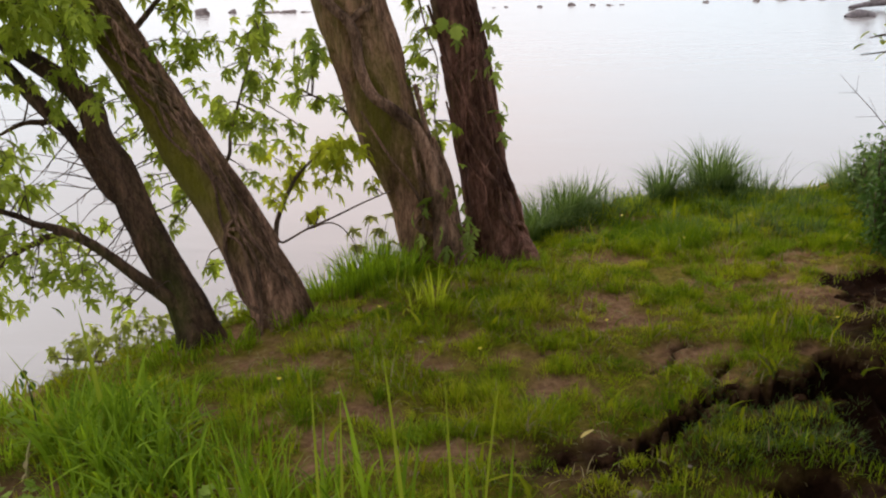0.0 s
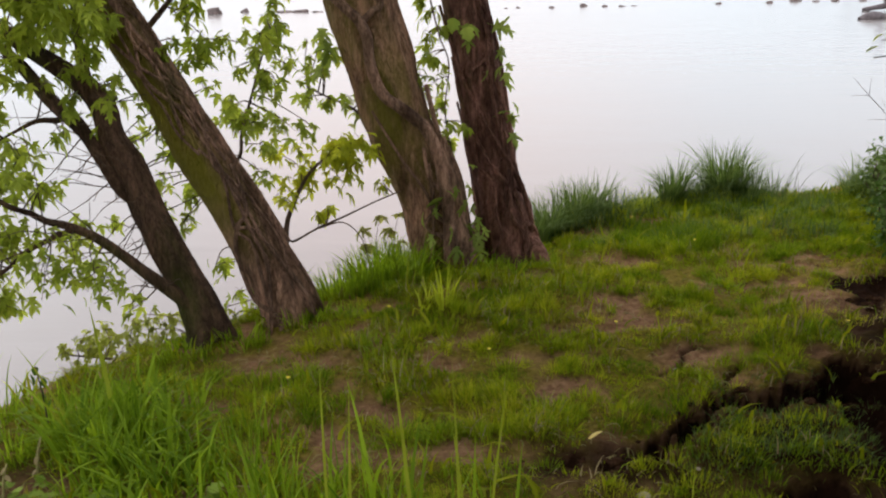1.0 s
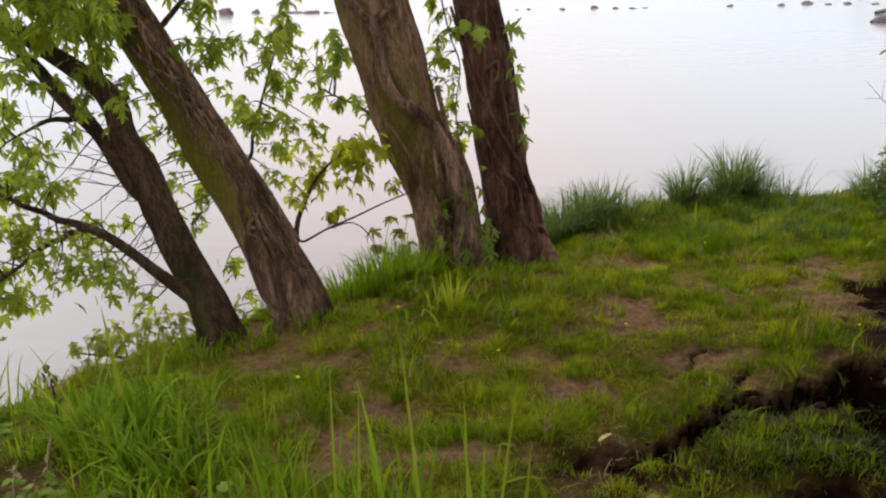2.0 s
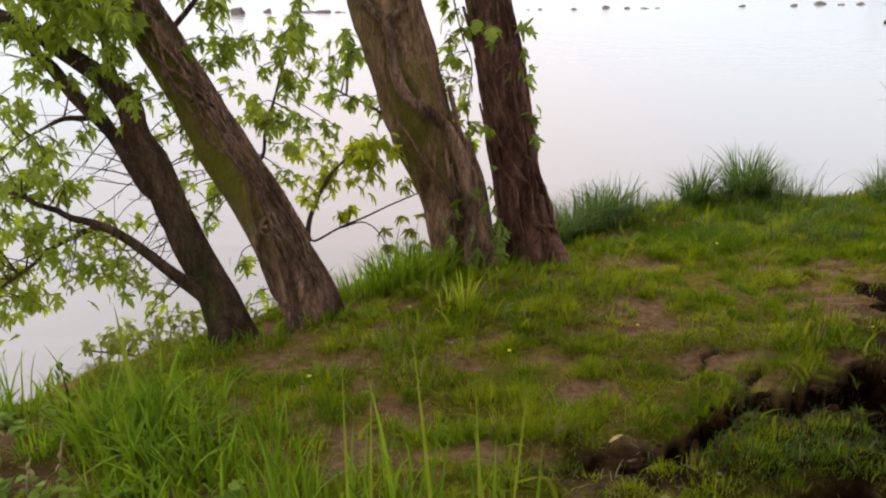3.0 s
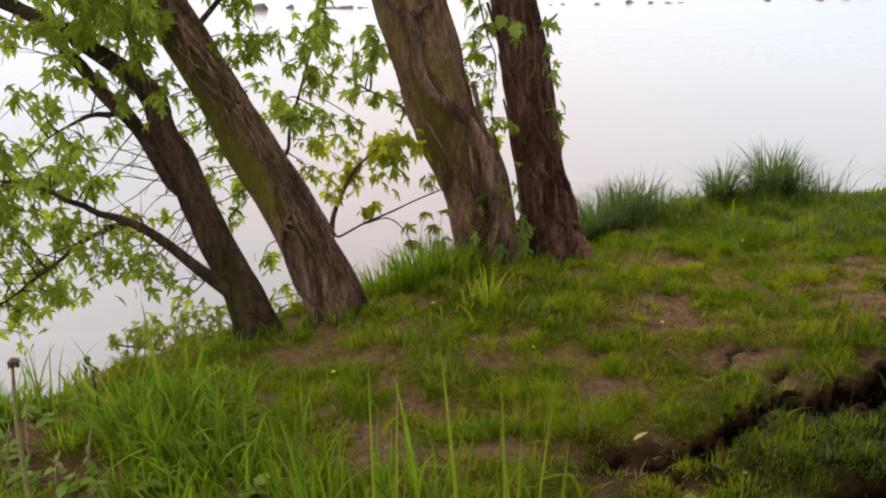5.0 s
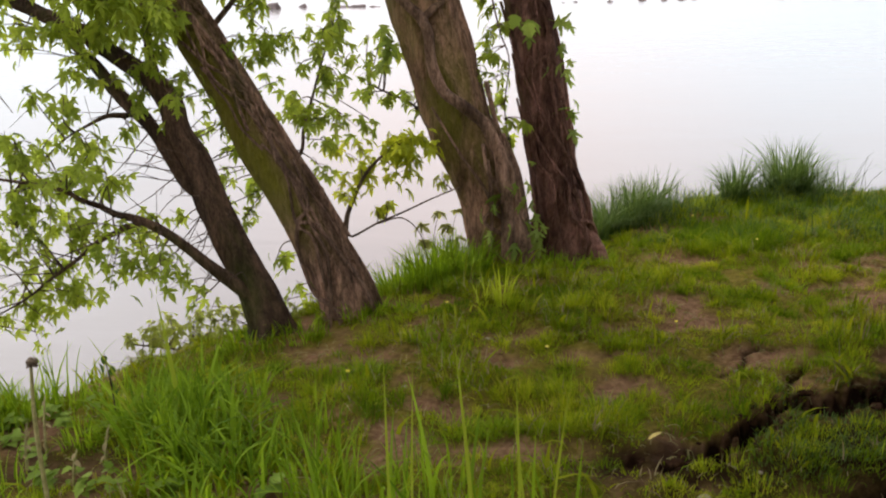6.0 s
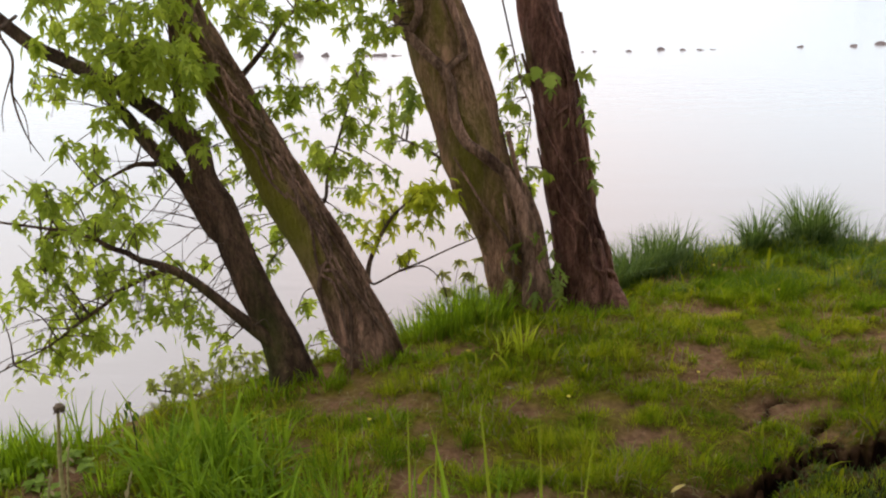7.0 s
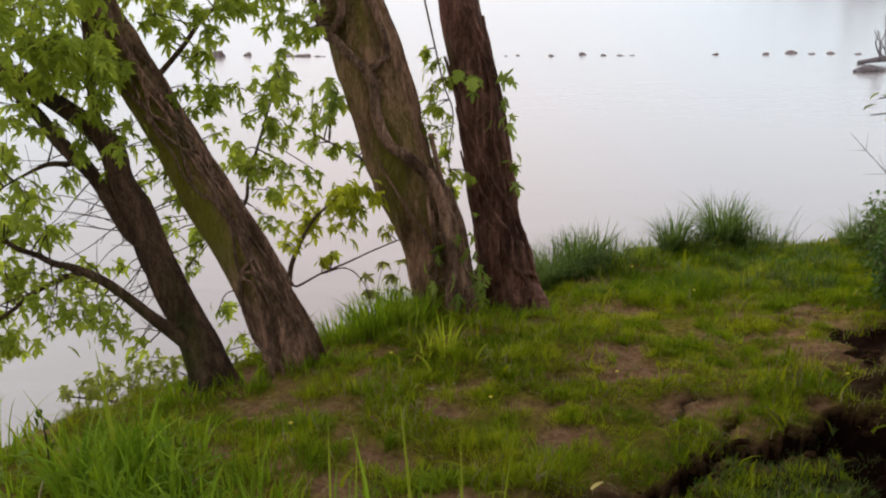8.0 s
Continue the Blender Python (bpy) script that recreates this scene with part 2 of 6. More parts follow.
SEEDHEAD = plain("dry_seedhead", (0.07, 0.045, 0.03), (0.20, 0.14, 0.09), 0.9, 90.0, 0.8)
STALK = plain("dry_stalk", (0.20, 0.17, 0.06), (0.38, 0.32, 0.13), 0.7, 60.0, 0.2)
# aerial haze is mixed into this blue-grey leaf colour
FAR_WOOD = plain("hazy_far_woodland", (0.17, 0.22, 0.25), (0.26, 0.32, 0.36), 0.9, 0.2, 0.2)

# ---- mesh helpers ----
TABLE = np.random.RandomState(11).rand(256, 256)
PLACED = {}


def vnoise(x, y, period=256):
    x, y = np.asarray(x, float), np.asarray(y, float)
    xi, yi = np.floor(x).astype(int), np.floor(y).astype(int)
    fx, fy = x - xi, y - yi
    fx, fy = fx * fx * (3 - 2 * fx), fy * fy * (3 - 2 * fy)
    a, b = xi % period, (xi + 1) % period
    c, d = yi % 256, (yi + 1) % 256
    return (TABLE[a, c] * (1 - fx) + TABLE[b, c] * fx) * (1 - fy) + (TABLE[a, d] * (1 - fx) + TABLE[b, d] * fx) * fy


def soup(name, verts, faces, mat=None, smooth=True):
    """A mesh from arrays; all faces have the same number of corners."""
    verts, faces = np.asarray(verts, np.float32), np.asarray(faces, np.int32)
    k = faces.shape[1]
    me = bpy.data.meshes.new(name)
    me.vertices.add(len(verts))
    me.vertices.foreach_set("co", verts.ravel())
    me.loops.add(faces.size)
    me.loops.foreach_set("vertex_index", faces.ravel())
    me.polygons.add(len(faces))
    me.polygons.foreach_set("loop_start", np.arange(0, faces.size, k, dtype=np.int32))
    me.polygons.foreach_set("use_smooth", np.full(len(faces), smooth))
    me.update(calc_edges=True)
    me.validate()
    if mat:
        me.materials.append(mat)
    return me


def thing(name, at, label, category, group="", kind="", data=None):
    ob = new(name, data)
    m = Matrix.Translation(at)
    ob.matrix_basis = m
    PLACED[ob] = m
    return tagged(ob, label, category, group, kind)


def part(name, me, parent, label="", m=None):
    """A part whose mesh is given in world places, or in its own with the pose m."""
    m = m or Matrix()
    ob = new(name, me)
    ob.parent = parent
    ob.matrix_parent_inverse = PLACED[parent].inverted()
    ob.matrix_basis = m
    PLACED[ob] = m
    if label:
        ob["label"] = label
    return ob


def spline(points, step):
    """A smooth curve through rows of numbers (x, y, z, radius)."""
    p = np.asarray(points, float)
    p = np.vstack([2 * p[0] - p[1], p, 2 * p[-1] - p[-2]])
    out = []
    for i in range(1, len(p) - 2):
        count = max(2, int(np.linalg.norm(p[i + 1, :3] - p[i, :3]) / step))
        for t in np.arange(count) / count:
            out.append(0.5 * (2 * p[i] + (p[i + 1] - p[i - 1]) * t + (2 * p[i - 1] - 5 * p[i] + 4 * p[i + 1] - p[i + 2]) * t ** 2
                              + (3 * p[i] - p[i - 1] - 3 * p[i + 1] + p[i + 2]) * t ** 3))
    out.append(p[-2])
    return np.array(out)


def rings(curve):
    """Two side directions for each point of a curve: the first one points to the camera's right as far as it can."""
    tan = np.gradient(curve[:, :3], axis=0)
    tan /= np.linalg.norm(tan, axis=1)[:, None]
    ref = np.tile([0.0, 1.0, 0.0], (len(curve), 1))
    ref[np.abs(tan[:, 1]) > 0.9] = (0, 0, 1)
    a = np.cross(tan, ref)
    a /= np.linalg.norm(a, axis=1)[:, None]
    return a, np.cross(a, tan)


def tube(points, sides=8, step=0.04, ridge=0.0, cells=12, flare=0.0, lobes=5, seed=0.0, knots=0.0):
    """A limb: a round, tapering tube through rows of (x, y, z, radius), with bark ridges, knots and a root flare."""
    c = spline(points, step)
    a, b = rings(c)
    s = np.concatenate([[0], np.cumsum(np.linalg.norm(np.diff(c[:, :3], axis=0), axis=1))])
    ang = np.arange(sides) / sides * 2 * math.pi
    A, S = np.meshgrid(ang, s)
    mul = np.ones_like(A)
    if ridge:
        u = A / (2 * math.pi) * cells + 0 * S
        warp = 1.4 * vnoise(A * 3 + seed * 7, S * 5 + seed * 3)
        r1 = vnoise(u + warp, S * 5.0 + seed * 17)
        r2 = vnoise(2 * u + 2 * warp, S * 13.0 + seed * 29)
        mul += ridge * (1.5 * (np.abs(r1 - 0.5) * 2) ** 0.8 - 0.7 + 0.7 * (r2 - 0.5))
        mul += 0.10 * (vnoise(A / (2 * math.pi) * 4 + seed * 5, S * 3 + seed, 4) - 0.5)
    if knots:
        mul += knots * np.clip(vnoise(A / (2 * math.pi) * 6 + 9 * seed, S * 4 + seed * 2, 6) - 0.72, 0, 1)
    if flare:
        near = np.exp(-np.maximum(S - 0.12, 0) / 0.10)
        mul += near * flare * (0.45 + 0.55 * np.cos(lobes * A + seed * 4 + 2.0 * vnoise(A, S * 2)))
    rad = c[:, 3][:, None] * mul
    v = c[:, None, :3] + rad[..., None] * (a[:, None] * np.cos(A)[..., None] + b[:, None] * np.sin(A)[..., None])
    k = len(c)
    i, j = np.meshgrid(np.arange(k - 1), np.arange(sides), indexing="ij")
    j2 = (j + 1) % sides
    f = np.stack([i * sides + j, i * sides + j2, (i + 1) * sides + j2, (i + 1) * sides + j], -1).reshape(-1, 4)
    tip = v.reshape(-1, 3)
    n0 = len(tip)
    tip = np.vstack([tip, c[-1, :3] + 0.3 * c[-1, 3] * (c[-1, :3] - c[-2, :3]) / np.linalg.norm(c[-1, :3] - c[-2, :3])])
    cap = [[(k - 1) * sides + q, (k - 1) * sides + (q + 1) % sides, n0, n0] for q in range(sides)]
    cap = np.array([[x[0], x[1], x[2]] for x in cap])
    tri = np.vstack([f[:, [0, 1, 2]], f[:, [0, 2, 3]], cap])
    return tip, tri


def joined(pieces):
    vs, fs, n = [], [], 0
    for v, f in pieces:
        vs.append(v)
        fs.append(np.asarray(f) + n)
        n += len(v)
    return np.vstack(vs), np.vstack(fs)


def blades(pos, height, width, turn, bend, segs=3):
    """Grass blades as arched, tapering strips; every argument is an array with an entry for each blade."""
    pos = np.asarray(pos, float)
    n = len(pos)
    d = np.stack([np.cos(turn), np.sin(turn), 0 * turn], 1)
    side = np.stack([-np.sin(turn), np.cos(turn), 0 * turn], 1)
    twist = np.random.uniform(-0.9, 0.9, n)
    side = side * np.cos(twist)[:, None] + d * np.sin(twist)[:, None]
    v = np.zeros((n, 2 * segs + 1, 3))
    for i in range(segs + 1):
        t = i / segs
        p = pos + d * (height * bend * t ** 1.8)[:, None]
        p[:, 2] += height * (t - 0.45 * np.minimum(bend, 1.3) * t ** 2.4)
        w = (width * 0.5 * (1 - t ** 2.2))[:, None]
        if i < segs:
            v[:, 2 * i], v[:, 2 * i + 1] = p - side * w, p + side * w
        else:
            v[:, 2 * segs] = p
    tri = []
    for i in range(segs - 1):
        tri += [(2 * i, 2 * i + 1, 2 * i + 3), (2 * i, 2 * i + 3, 2 * i + 2)]
    tri.append((2 * segs - 2, 2 * segs - 1, 2 * segs))
    f = np.asarray(tri)[None] + (np.arange(n) * (2 * segs + 1))[:, None, None]
    return v.reshape(-1, 3), f.reshape(-1, 3)


# ---- the bank and the river ----
EDGE = np.array([(-700, -300), (-30, -36), (-9, -8), (-3.8, 1.0), (-2.1, 2.95), (-1.52, 3.52), (-1.1, 3.88), (-0.68, 4.08), (-0.4, 4.33), (0.0, 4.62), (0.35, 4.8),
                 (0.55, 5.05), (1.0, 5.45), (1.5, 5.7), (2.2, 5.75), (3.5, 5.6), (7, 4.6), (30, 3), (700, 0)])
GULLY = np.array([(0.30, 2.65), (0.36, 2.635), (0.42, 2.63), (0.49, 2.69), (0.56, 2.74), (0.63, 2.80), (0.70, 2.87), (0.77, 2.925), (0.85, 2.95), (0.93, 2.985), (1.02, 3.0), (1.12, 3.06), (1.20, 3.06), (1.28, 2.98), (1.29, 2.75), (1.27, 2.4), (1.25, 2.1)])
# bare places: x, y, half length along x, half length along y
BARE = [(1.36, 3.74, 0.24, 0.20), (0.74, 3.28, 0.14, 0.10), (0.86, 3.10, 0.07, 0.07), (1.02, 3.95, 0.10, 0.05), (0.52, 3.70, 0.16, 0.06), (0.34, 3.52, 0.14, 0.06), (-0.40, 3.50, 0.14, 0.05), (1.01, 4.0, 0.12, 0.05), (1.54, 4.31, 0.12, 0.04), (0.66, 4.40, 0.10, 0.04), (-0.45, 3.31, 0.20, 0.10), (-0.03, 3.45, 0.14, 0.06),
        (0.34, 4.19, 0.18, 0.05), (0.38, 2.60, 0.22, 0.15), (0.42, 2.72, 0.14, 0.07), (-0.69, 3.38, 0.14, 0.10), (1.59, 4.39, 0.14, 0.05), (1.25, 4.26, 0.10, 0.04), (-0.1, 3.26, 0.10, 0.05),
        (0.33, 3.43, 0.10, 0.04), (1.72, 3.62, 0.2, 0.12), (-0.3, 2.75, 0.12, 0.07), (-1.5, 2.9, 0.12, 0.08), (-1.2, 2.66, 0.16, 0.07), (-0.66, 2.55, 0.08, 0.06), (-0.3, 2.62, 0.14, 0.06)]
CRACKS = [np.array([(0.644, 3.175), (0.682, 3.226), (0.73, 3.273), (0.762, 3.325)]), np.array([(0.80, 2.97), (0.83, 3.05), (0.86, 3.12), (0.92, 3.18)]), np.array([(0.762, 3.325), (0.84, 3.35)])]
WATER_Z = -2.9


def to_line(x, y, line):
    """Distance to a line of points; the sign tells the side (land is positive for the bank's edge)."""
    best, sign = np.full(x.shape, 1e9), np.ones(x.shape)
    for (ax, ay), (bx, by) in zip(line, line[1:]):
        dx, dy = bx - ax, by - ay
        t = np.clip(((x - ax) * dx + (y - ay) * dy) / (dx * dx + dy * dy), 0, 1)
        d = np.hypot(ax + t * dx - x, ay + t * dy - y)
        near = d < best
        best = np.where(near, d, best)
        sign = np.where(near, np.where(dx * (y - ay) - dy * (x - ax) < 0, 1.0, -1.0), sign)
    return best, sign


def bareness(x, y):
    v = np.zeros(x.shape)
    wob = 1.3 * (vnoise(x * 8 + 3, y * 10 + 8) - 0.5) + 0.9 * (vnoise(x * 21, y * 25) - 0.5)
    for cx, cy, a, b in BARE:
        v = np.maximum(v, np.clip(1.2 - np.hypot((x - cx) / a, (y - cy) / b) + wob, 0, 1))
    lush = np.clip((x - 0.6) * 2, 0, 1) * np.clip((y - 4.3) * 2.5, 0, 1)
    worn = -0.2 * lush + vnoise(x * 3.1 + 40, y * 5.2 + 11) * 0.5 + vnoise(x * 11, y * 15 + 70) * 0.5
    turfy = 1 - np.exp(-((x - 0.90) / 0.26) ** 4 - ((y - 2.70) / 0.17) ** 4)
    return np.clip(np.maximum(v, (worn - 0.58) * 6) * turfy, 0, 1)


# Dark gully earth, plus shade painted as soil in the nook and right corner.
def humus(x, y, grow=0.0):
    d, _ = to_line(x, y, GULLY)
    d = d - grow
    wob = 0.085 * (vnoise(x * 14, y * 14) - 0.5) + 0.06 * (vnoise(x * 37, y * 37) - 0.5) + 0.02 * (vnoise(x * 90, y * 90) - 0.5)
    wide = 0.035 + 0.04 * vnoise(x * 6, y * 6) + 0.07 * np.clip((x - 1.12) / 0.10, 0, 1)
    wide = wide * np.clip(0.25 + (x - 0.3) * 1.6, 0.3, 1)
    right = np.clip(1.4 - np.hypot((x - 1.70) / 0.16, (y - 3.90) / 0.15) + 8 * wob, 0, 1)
    # nook and corner: shade put into the soil colour
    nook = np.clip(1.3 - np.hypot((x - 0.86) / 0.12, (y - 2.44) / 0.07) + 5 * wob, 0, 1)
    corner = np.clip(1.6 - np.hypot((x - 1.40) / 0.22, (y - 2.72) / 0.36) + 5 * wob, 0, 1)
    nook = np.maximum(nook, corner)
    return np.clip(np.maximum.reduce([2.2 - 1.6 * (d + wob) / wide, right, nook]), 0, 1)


def damp(x, y):
    """Dark moist earth round the head of the gully."""
    return np.clip(1.35 - np.hypot((x - 0.42) / 0.25, (y - 2.60) / 0.16) + 1.2 * (vnoise(x * 12 + 2, y * 12) - 0.5), 0, 1) * (0.55 + 0.4 * vnoise(x * 9, y * 11 + 5))


def shade_and_mud(x, y):
    """Shade painted into the soil colour under the bushes beside the gully, and wet mud by the tall clump, where the
    grass grows thin.
    """
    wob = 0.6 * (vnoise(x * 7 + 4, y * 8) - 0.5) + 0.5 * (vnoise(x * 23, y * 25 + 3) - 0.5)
    # low and side are painted shade; mud is real wet soil
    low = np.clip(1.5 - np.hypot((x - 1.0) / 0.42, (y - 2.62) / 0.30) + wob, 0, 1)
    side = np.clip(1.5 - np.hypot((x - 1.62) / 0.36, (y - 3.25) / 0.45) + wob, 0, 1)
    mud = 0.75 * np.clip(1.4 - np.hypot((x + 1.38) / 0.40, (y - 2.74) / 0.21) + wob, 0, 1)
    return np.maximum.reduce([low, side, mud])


def cracks(x, y):
    """Drying cracks in the worn soil."""
    wx, wy = x + 0.05 * (vnoise(x * 13, y * 13) - 0.5), y + 0.05 * (vnoise(x * 11 + 7, y * 14) - 0.5)
    near = np.minimum.reduce([to_line(wx, wy, line)[0] for line in CRACKS])
    return np.clip(1.25 - near / 0.010, 0, 1)


def height(x, y):
    x, y = np.asarray(x, float), np.asarray(y, float)
    d, s = to_line(x, y, EDGE)
    d = d * s
    h = -0.10 - 0.06 * (np.clip(y, -2, 8) - 2.7)
    h = h - 0.10 * np.clip(-0.2 - x, 0, 4) ** 1.25 + 0.02 * np.clip(x - 0.8, 0, 4)
    h = h + 0.05 * (vnoise(x * 2.1, y * 2.1) - 0.5) + 0.034 * (vnoise(x * 8 + 5, y * 8) - 0.5) + 0.010 * (vnoise(x * 19, y * 19) - 0.5)
    h = h - np.where(d < 0.25, np.minimum((0.25 - d) ** 2 * 0.9, 0.225 + np.maximum(-0.25 - d, 0) * 1.0), 0)
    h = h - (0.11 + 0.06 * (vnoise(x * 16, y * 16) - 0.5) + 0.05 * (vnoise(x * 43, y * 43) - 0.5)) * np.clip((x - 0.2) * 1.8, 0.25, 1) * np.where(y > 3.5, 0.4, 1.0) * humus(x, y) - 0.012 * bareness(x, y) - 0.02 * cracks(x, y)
    h = h + (0.016 * damp(x, y) + 0.010 * bareness(x, y)) * (vnoise(x * 52, y * 52 + 9) + 0.6 * vnoise(x * 110 + 5, y * 110) - 0.8)
    bed = np.maximum(h, -4.2)
    far = np.maximum(np.clip((x - 82 - 0.183 * (y - 212)) / 10, 0, 1) * np.clip((y - 120) / 40, 0, 1), np.clip((y - 1500) / 20, 0, 1))
    return bed * (1 - far) + far * -2.75


def spread(lo, hi, step, end_lo, end_hi):
    mid = list(np.arange(lo, hi, step))
    a, b, k = [], [], step
    q = lo
    while q > end_lo:
        k *= 1.22
        q -= k
        a.append(q)
    q, k = hi, step
    while q < end_hi:
        k = min(k * 1.22, 40)
        q += k
        b.append(q)
    return np.array(a[::-1] + mid + b)


gx, gy = spread(-2.1, 2.5, 0.012, -900, 900), spread(2.0, 5.9, 0.012, -400, 1700)
X, Y = np.meshgrid(gx, gy)
Z = height(X, Y)
nx = len(gx)
i, j = np.meshgrid(np.arange(len(gy) - 1), np.arange(nx - 1), indexing="ij")
quad = np.stack([i * nx + j, i * nx + j + 1, (i + 1) * nx + j + 1, (i + 1) * nx + j], -1).reshape(-1, 4)
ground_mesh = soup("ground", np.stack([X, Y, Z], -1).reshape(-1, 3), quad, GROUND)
for key, value in (("bare", np.maximum(bareness(X, Y), np.clip(humus(X, Y, 0.008) * 3, 0, 1))), ("humus", np.clip(np.maximum.reduce([humus(X, Y) * 4, cracks(X, Y), damp(X, Y), 0.92 * shade_and_mud(X, Y)]), 0, 1))):
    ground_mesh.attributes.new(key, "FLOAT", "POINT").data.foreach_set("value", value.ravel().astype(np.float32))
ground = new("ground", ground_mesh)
tagged(ground, "grassy river bank with worn brown soil and a dark eroded gully", "ground", kind="structure")

wx, wy = spread(-8, 30, 1.0, -890, 890), spread(2, 60, 1.0, -300, 1690)
WX, WY = np.meshgrid(wx, wy)
nw = len(wx)
i, j = np.meshgrid(np.arange(len(wy) - 1), np.arange(nw - 1), indexing="ij")
quad = np.stack([i * nw + j, i * nw + j + 1, (i + 1) * nw + j + 1, (i + 1) * nw + j], -1).reshape(-1, 4)
water = new("water", soup("water", np.stack([WX, WY, np.full_like(WX, WATER_Z)], -1).reshape(-1, 3), quad, WATER))
tagged(water, "wide pale river reflecting a bright overcast sky", "water", kind="structure")


def g_at(x, y):
    return float(height(np.array([x]), np.array([y]))[0])


# ---- leaves ----
def leaf_shape(lobes, droop):
    """A lobed leaf of length 1 along +y, its stalk's end at the origin, folded along the midrib."""
    half = [(0.10, -0.02), *lobes]
    out = [(0.0, 0.0)] + half + [(0.0, 1.0)] + [(-x, y) for x, y in reversed(half)]
    v = [(x, y, 0.35 * abs(x) - droop * (y * y + 0.8 * x * x)) for x, y in out]
    v.append((0.0, 0.36, -droop * 0.13))
    n = len(out)
    return np.array(v), np.array([(k, (k + 1) % n, n) for k in range(n)])


def warped(shape, seed):
    """The same leaf with its halves uneven, its lobes hanging and its tip turned aside."""
    r = random.Random(seed)
    v, f = shape
    v = v.copy()
    v[:, 0] *= np.where(v[:, 0] > 0, r.uniform(0.75, 1.1), r.uniform(0.75, 1.1))
    v[:, 0] += r.uniform(-0.22, 0.22) * v[:, 1] ** 2
    v[:, 2] -= r.uniform(0.1, 0.7) * np.abs(v[:, 0]) ** 1.4 + r.uniform(-0.1, 0.35) * v[:, 1] ** 3 + r.uniform(-0.3, 0.3) * v[:, 0] * v[:, 1]
    return v, f


MAPLE_SHAPE = leaf_shape([(0.33, 0.0), (0.20, 0.10), (0.11, 0.17), (0.26, 0.24), (0.33, 0.37), (0.46, 0.44), (0.55, 0.65), (0.38, 0.55), (0.26, 0.49), (0.10, 0.36), (0.13, 0.52), (0.24, 0.63), (0.15, 0.70), (0.16, 0.82), (0.07, 0.87)], 0.5)
MAPLES = [warped(MAPLE_SHAPE, k) for k in range(6)]
SOFT_SHAPE = leaf_shape([(0.30, 0.05), (0.42, 0.25), (0.28, 0.34), (0.40, 0.60), (0.22, 0.66), (0.14, 0.85)], 0.25)
OVAL_SHAPE = leaf_shape([(0.20, 0.15), (0.28, 0.40), (0.22, 0.70), (0.10, 0.90)], 0.3)
LEAF_MESH = {}


def leaf_mesh(shape, mat):
    key = (id(shape), mat.name)
    if key not in LEAF_MESH:
        v, f = shape
        v = np.vstack([v, [(-0.012, 0.02, 0), (0.012, 0.02, 0), (0.0, -0.45, 0.12)]])
        f = np.vstack([f, [(len(v) - 3, len(v) - 2, len(v) - 1)]])
        LEAF_MESH[key] = soup("leaf", v, f, mat)
    return LEAF_MESH[key]


def leaf_pose(at, size, rng, hang=0.6):
    """A hanging leaf: the tip points outward and down, the blade faces up or sideways."""
    turn = rng.uniform(0, 2 * math.pi)
    dip = rng.gauss(hang - 0.1, 0.35)
    return Matrix.Translation(at) @ Matrix.Rotation(turn, 4, "Z") @ Matrix.Rotation(-dip, 4, "X") @ Matrix.Rotation(rng.gauss(0, 0.35), 4, "Y") @ Matrix.Scale(size, 4)


def bulk_leaves(poses, shape):
    v, f = shape
    m = np.array([np.array(p) for p in poses])
    w = np.einsum("nij,kj->nki", m[:, :3, :3], v) + m[:, None, :3, 3]
    return w.reshape(-1, 3), (f[None] + (np.arange(len(poses)) * len(v))[:, None, None]).reshape(-1, 3)


def nearest_on(limbs, q):
    best = None
    for c in limbs:
        d = np.linalg.norm(c[:, :3] - q, axis=1) + np.maximum(0, c[:, 2] - q[2] - 0.3)
        k = int(np.argmin(d))
        if best is None or d[k] < best[0]:
            best = (d[k], c[k, :3], c[k, 3])
    return best[1], best[2]


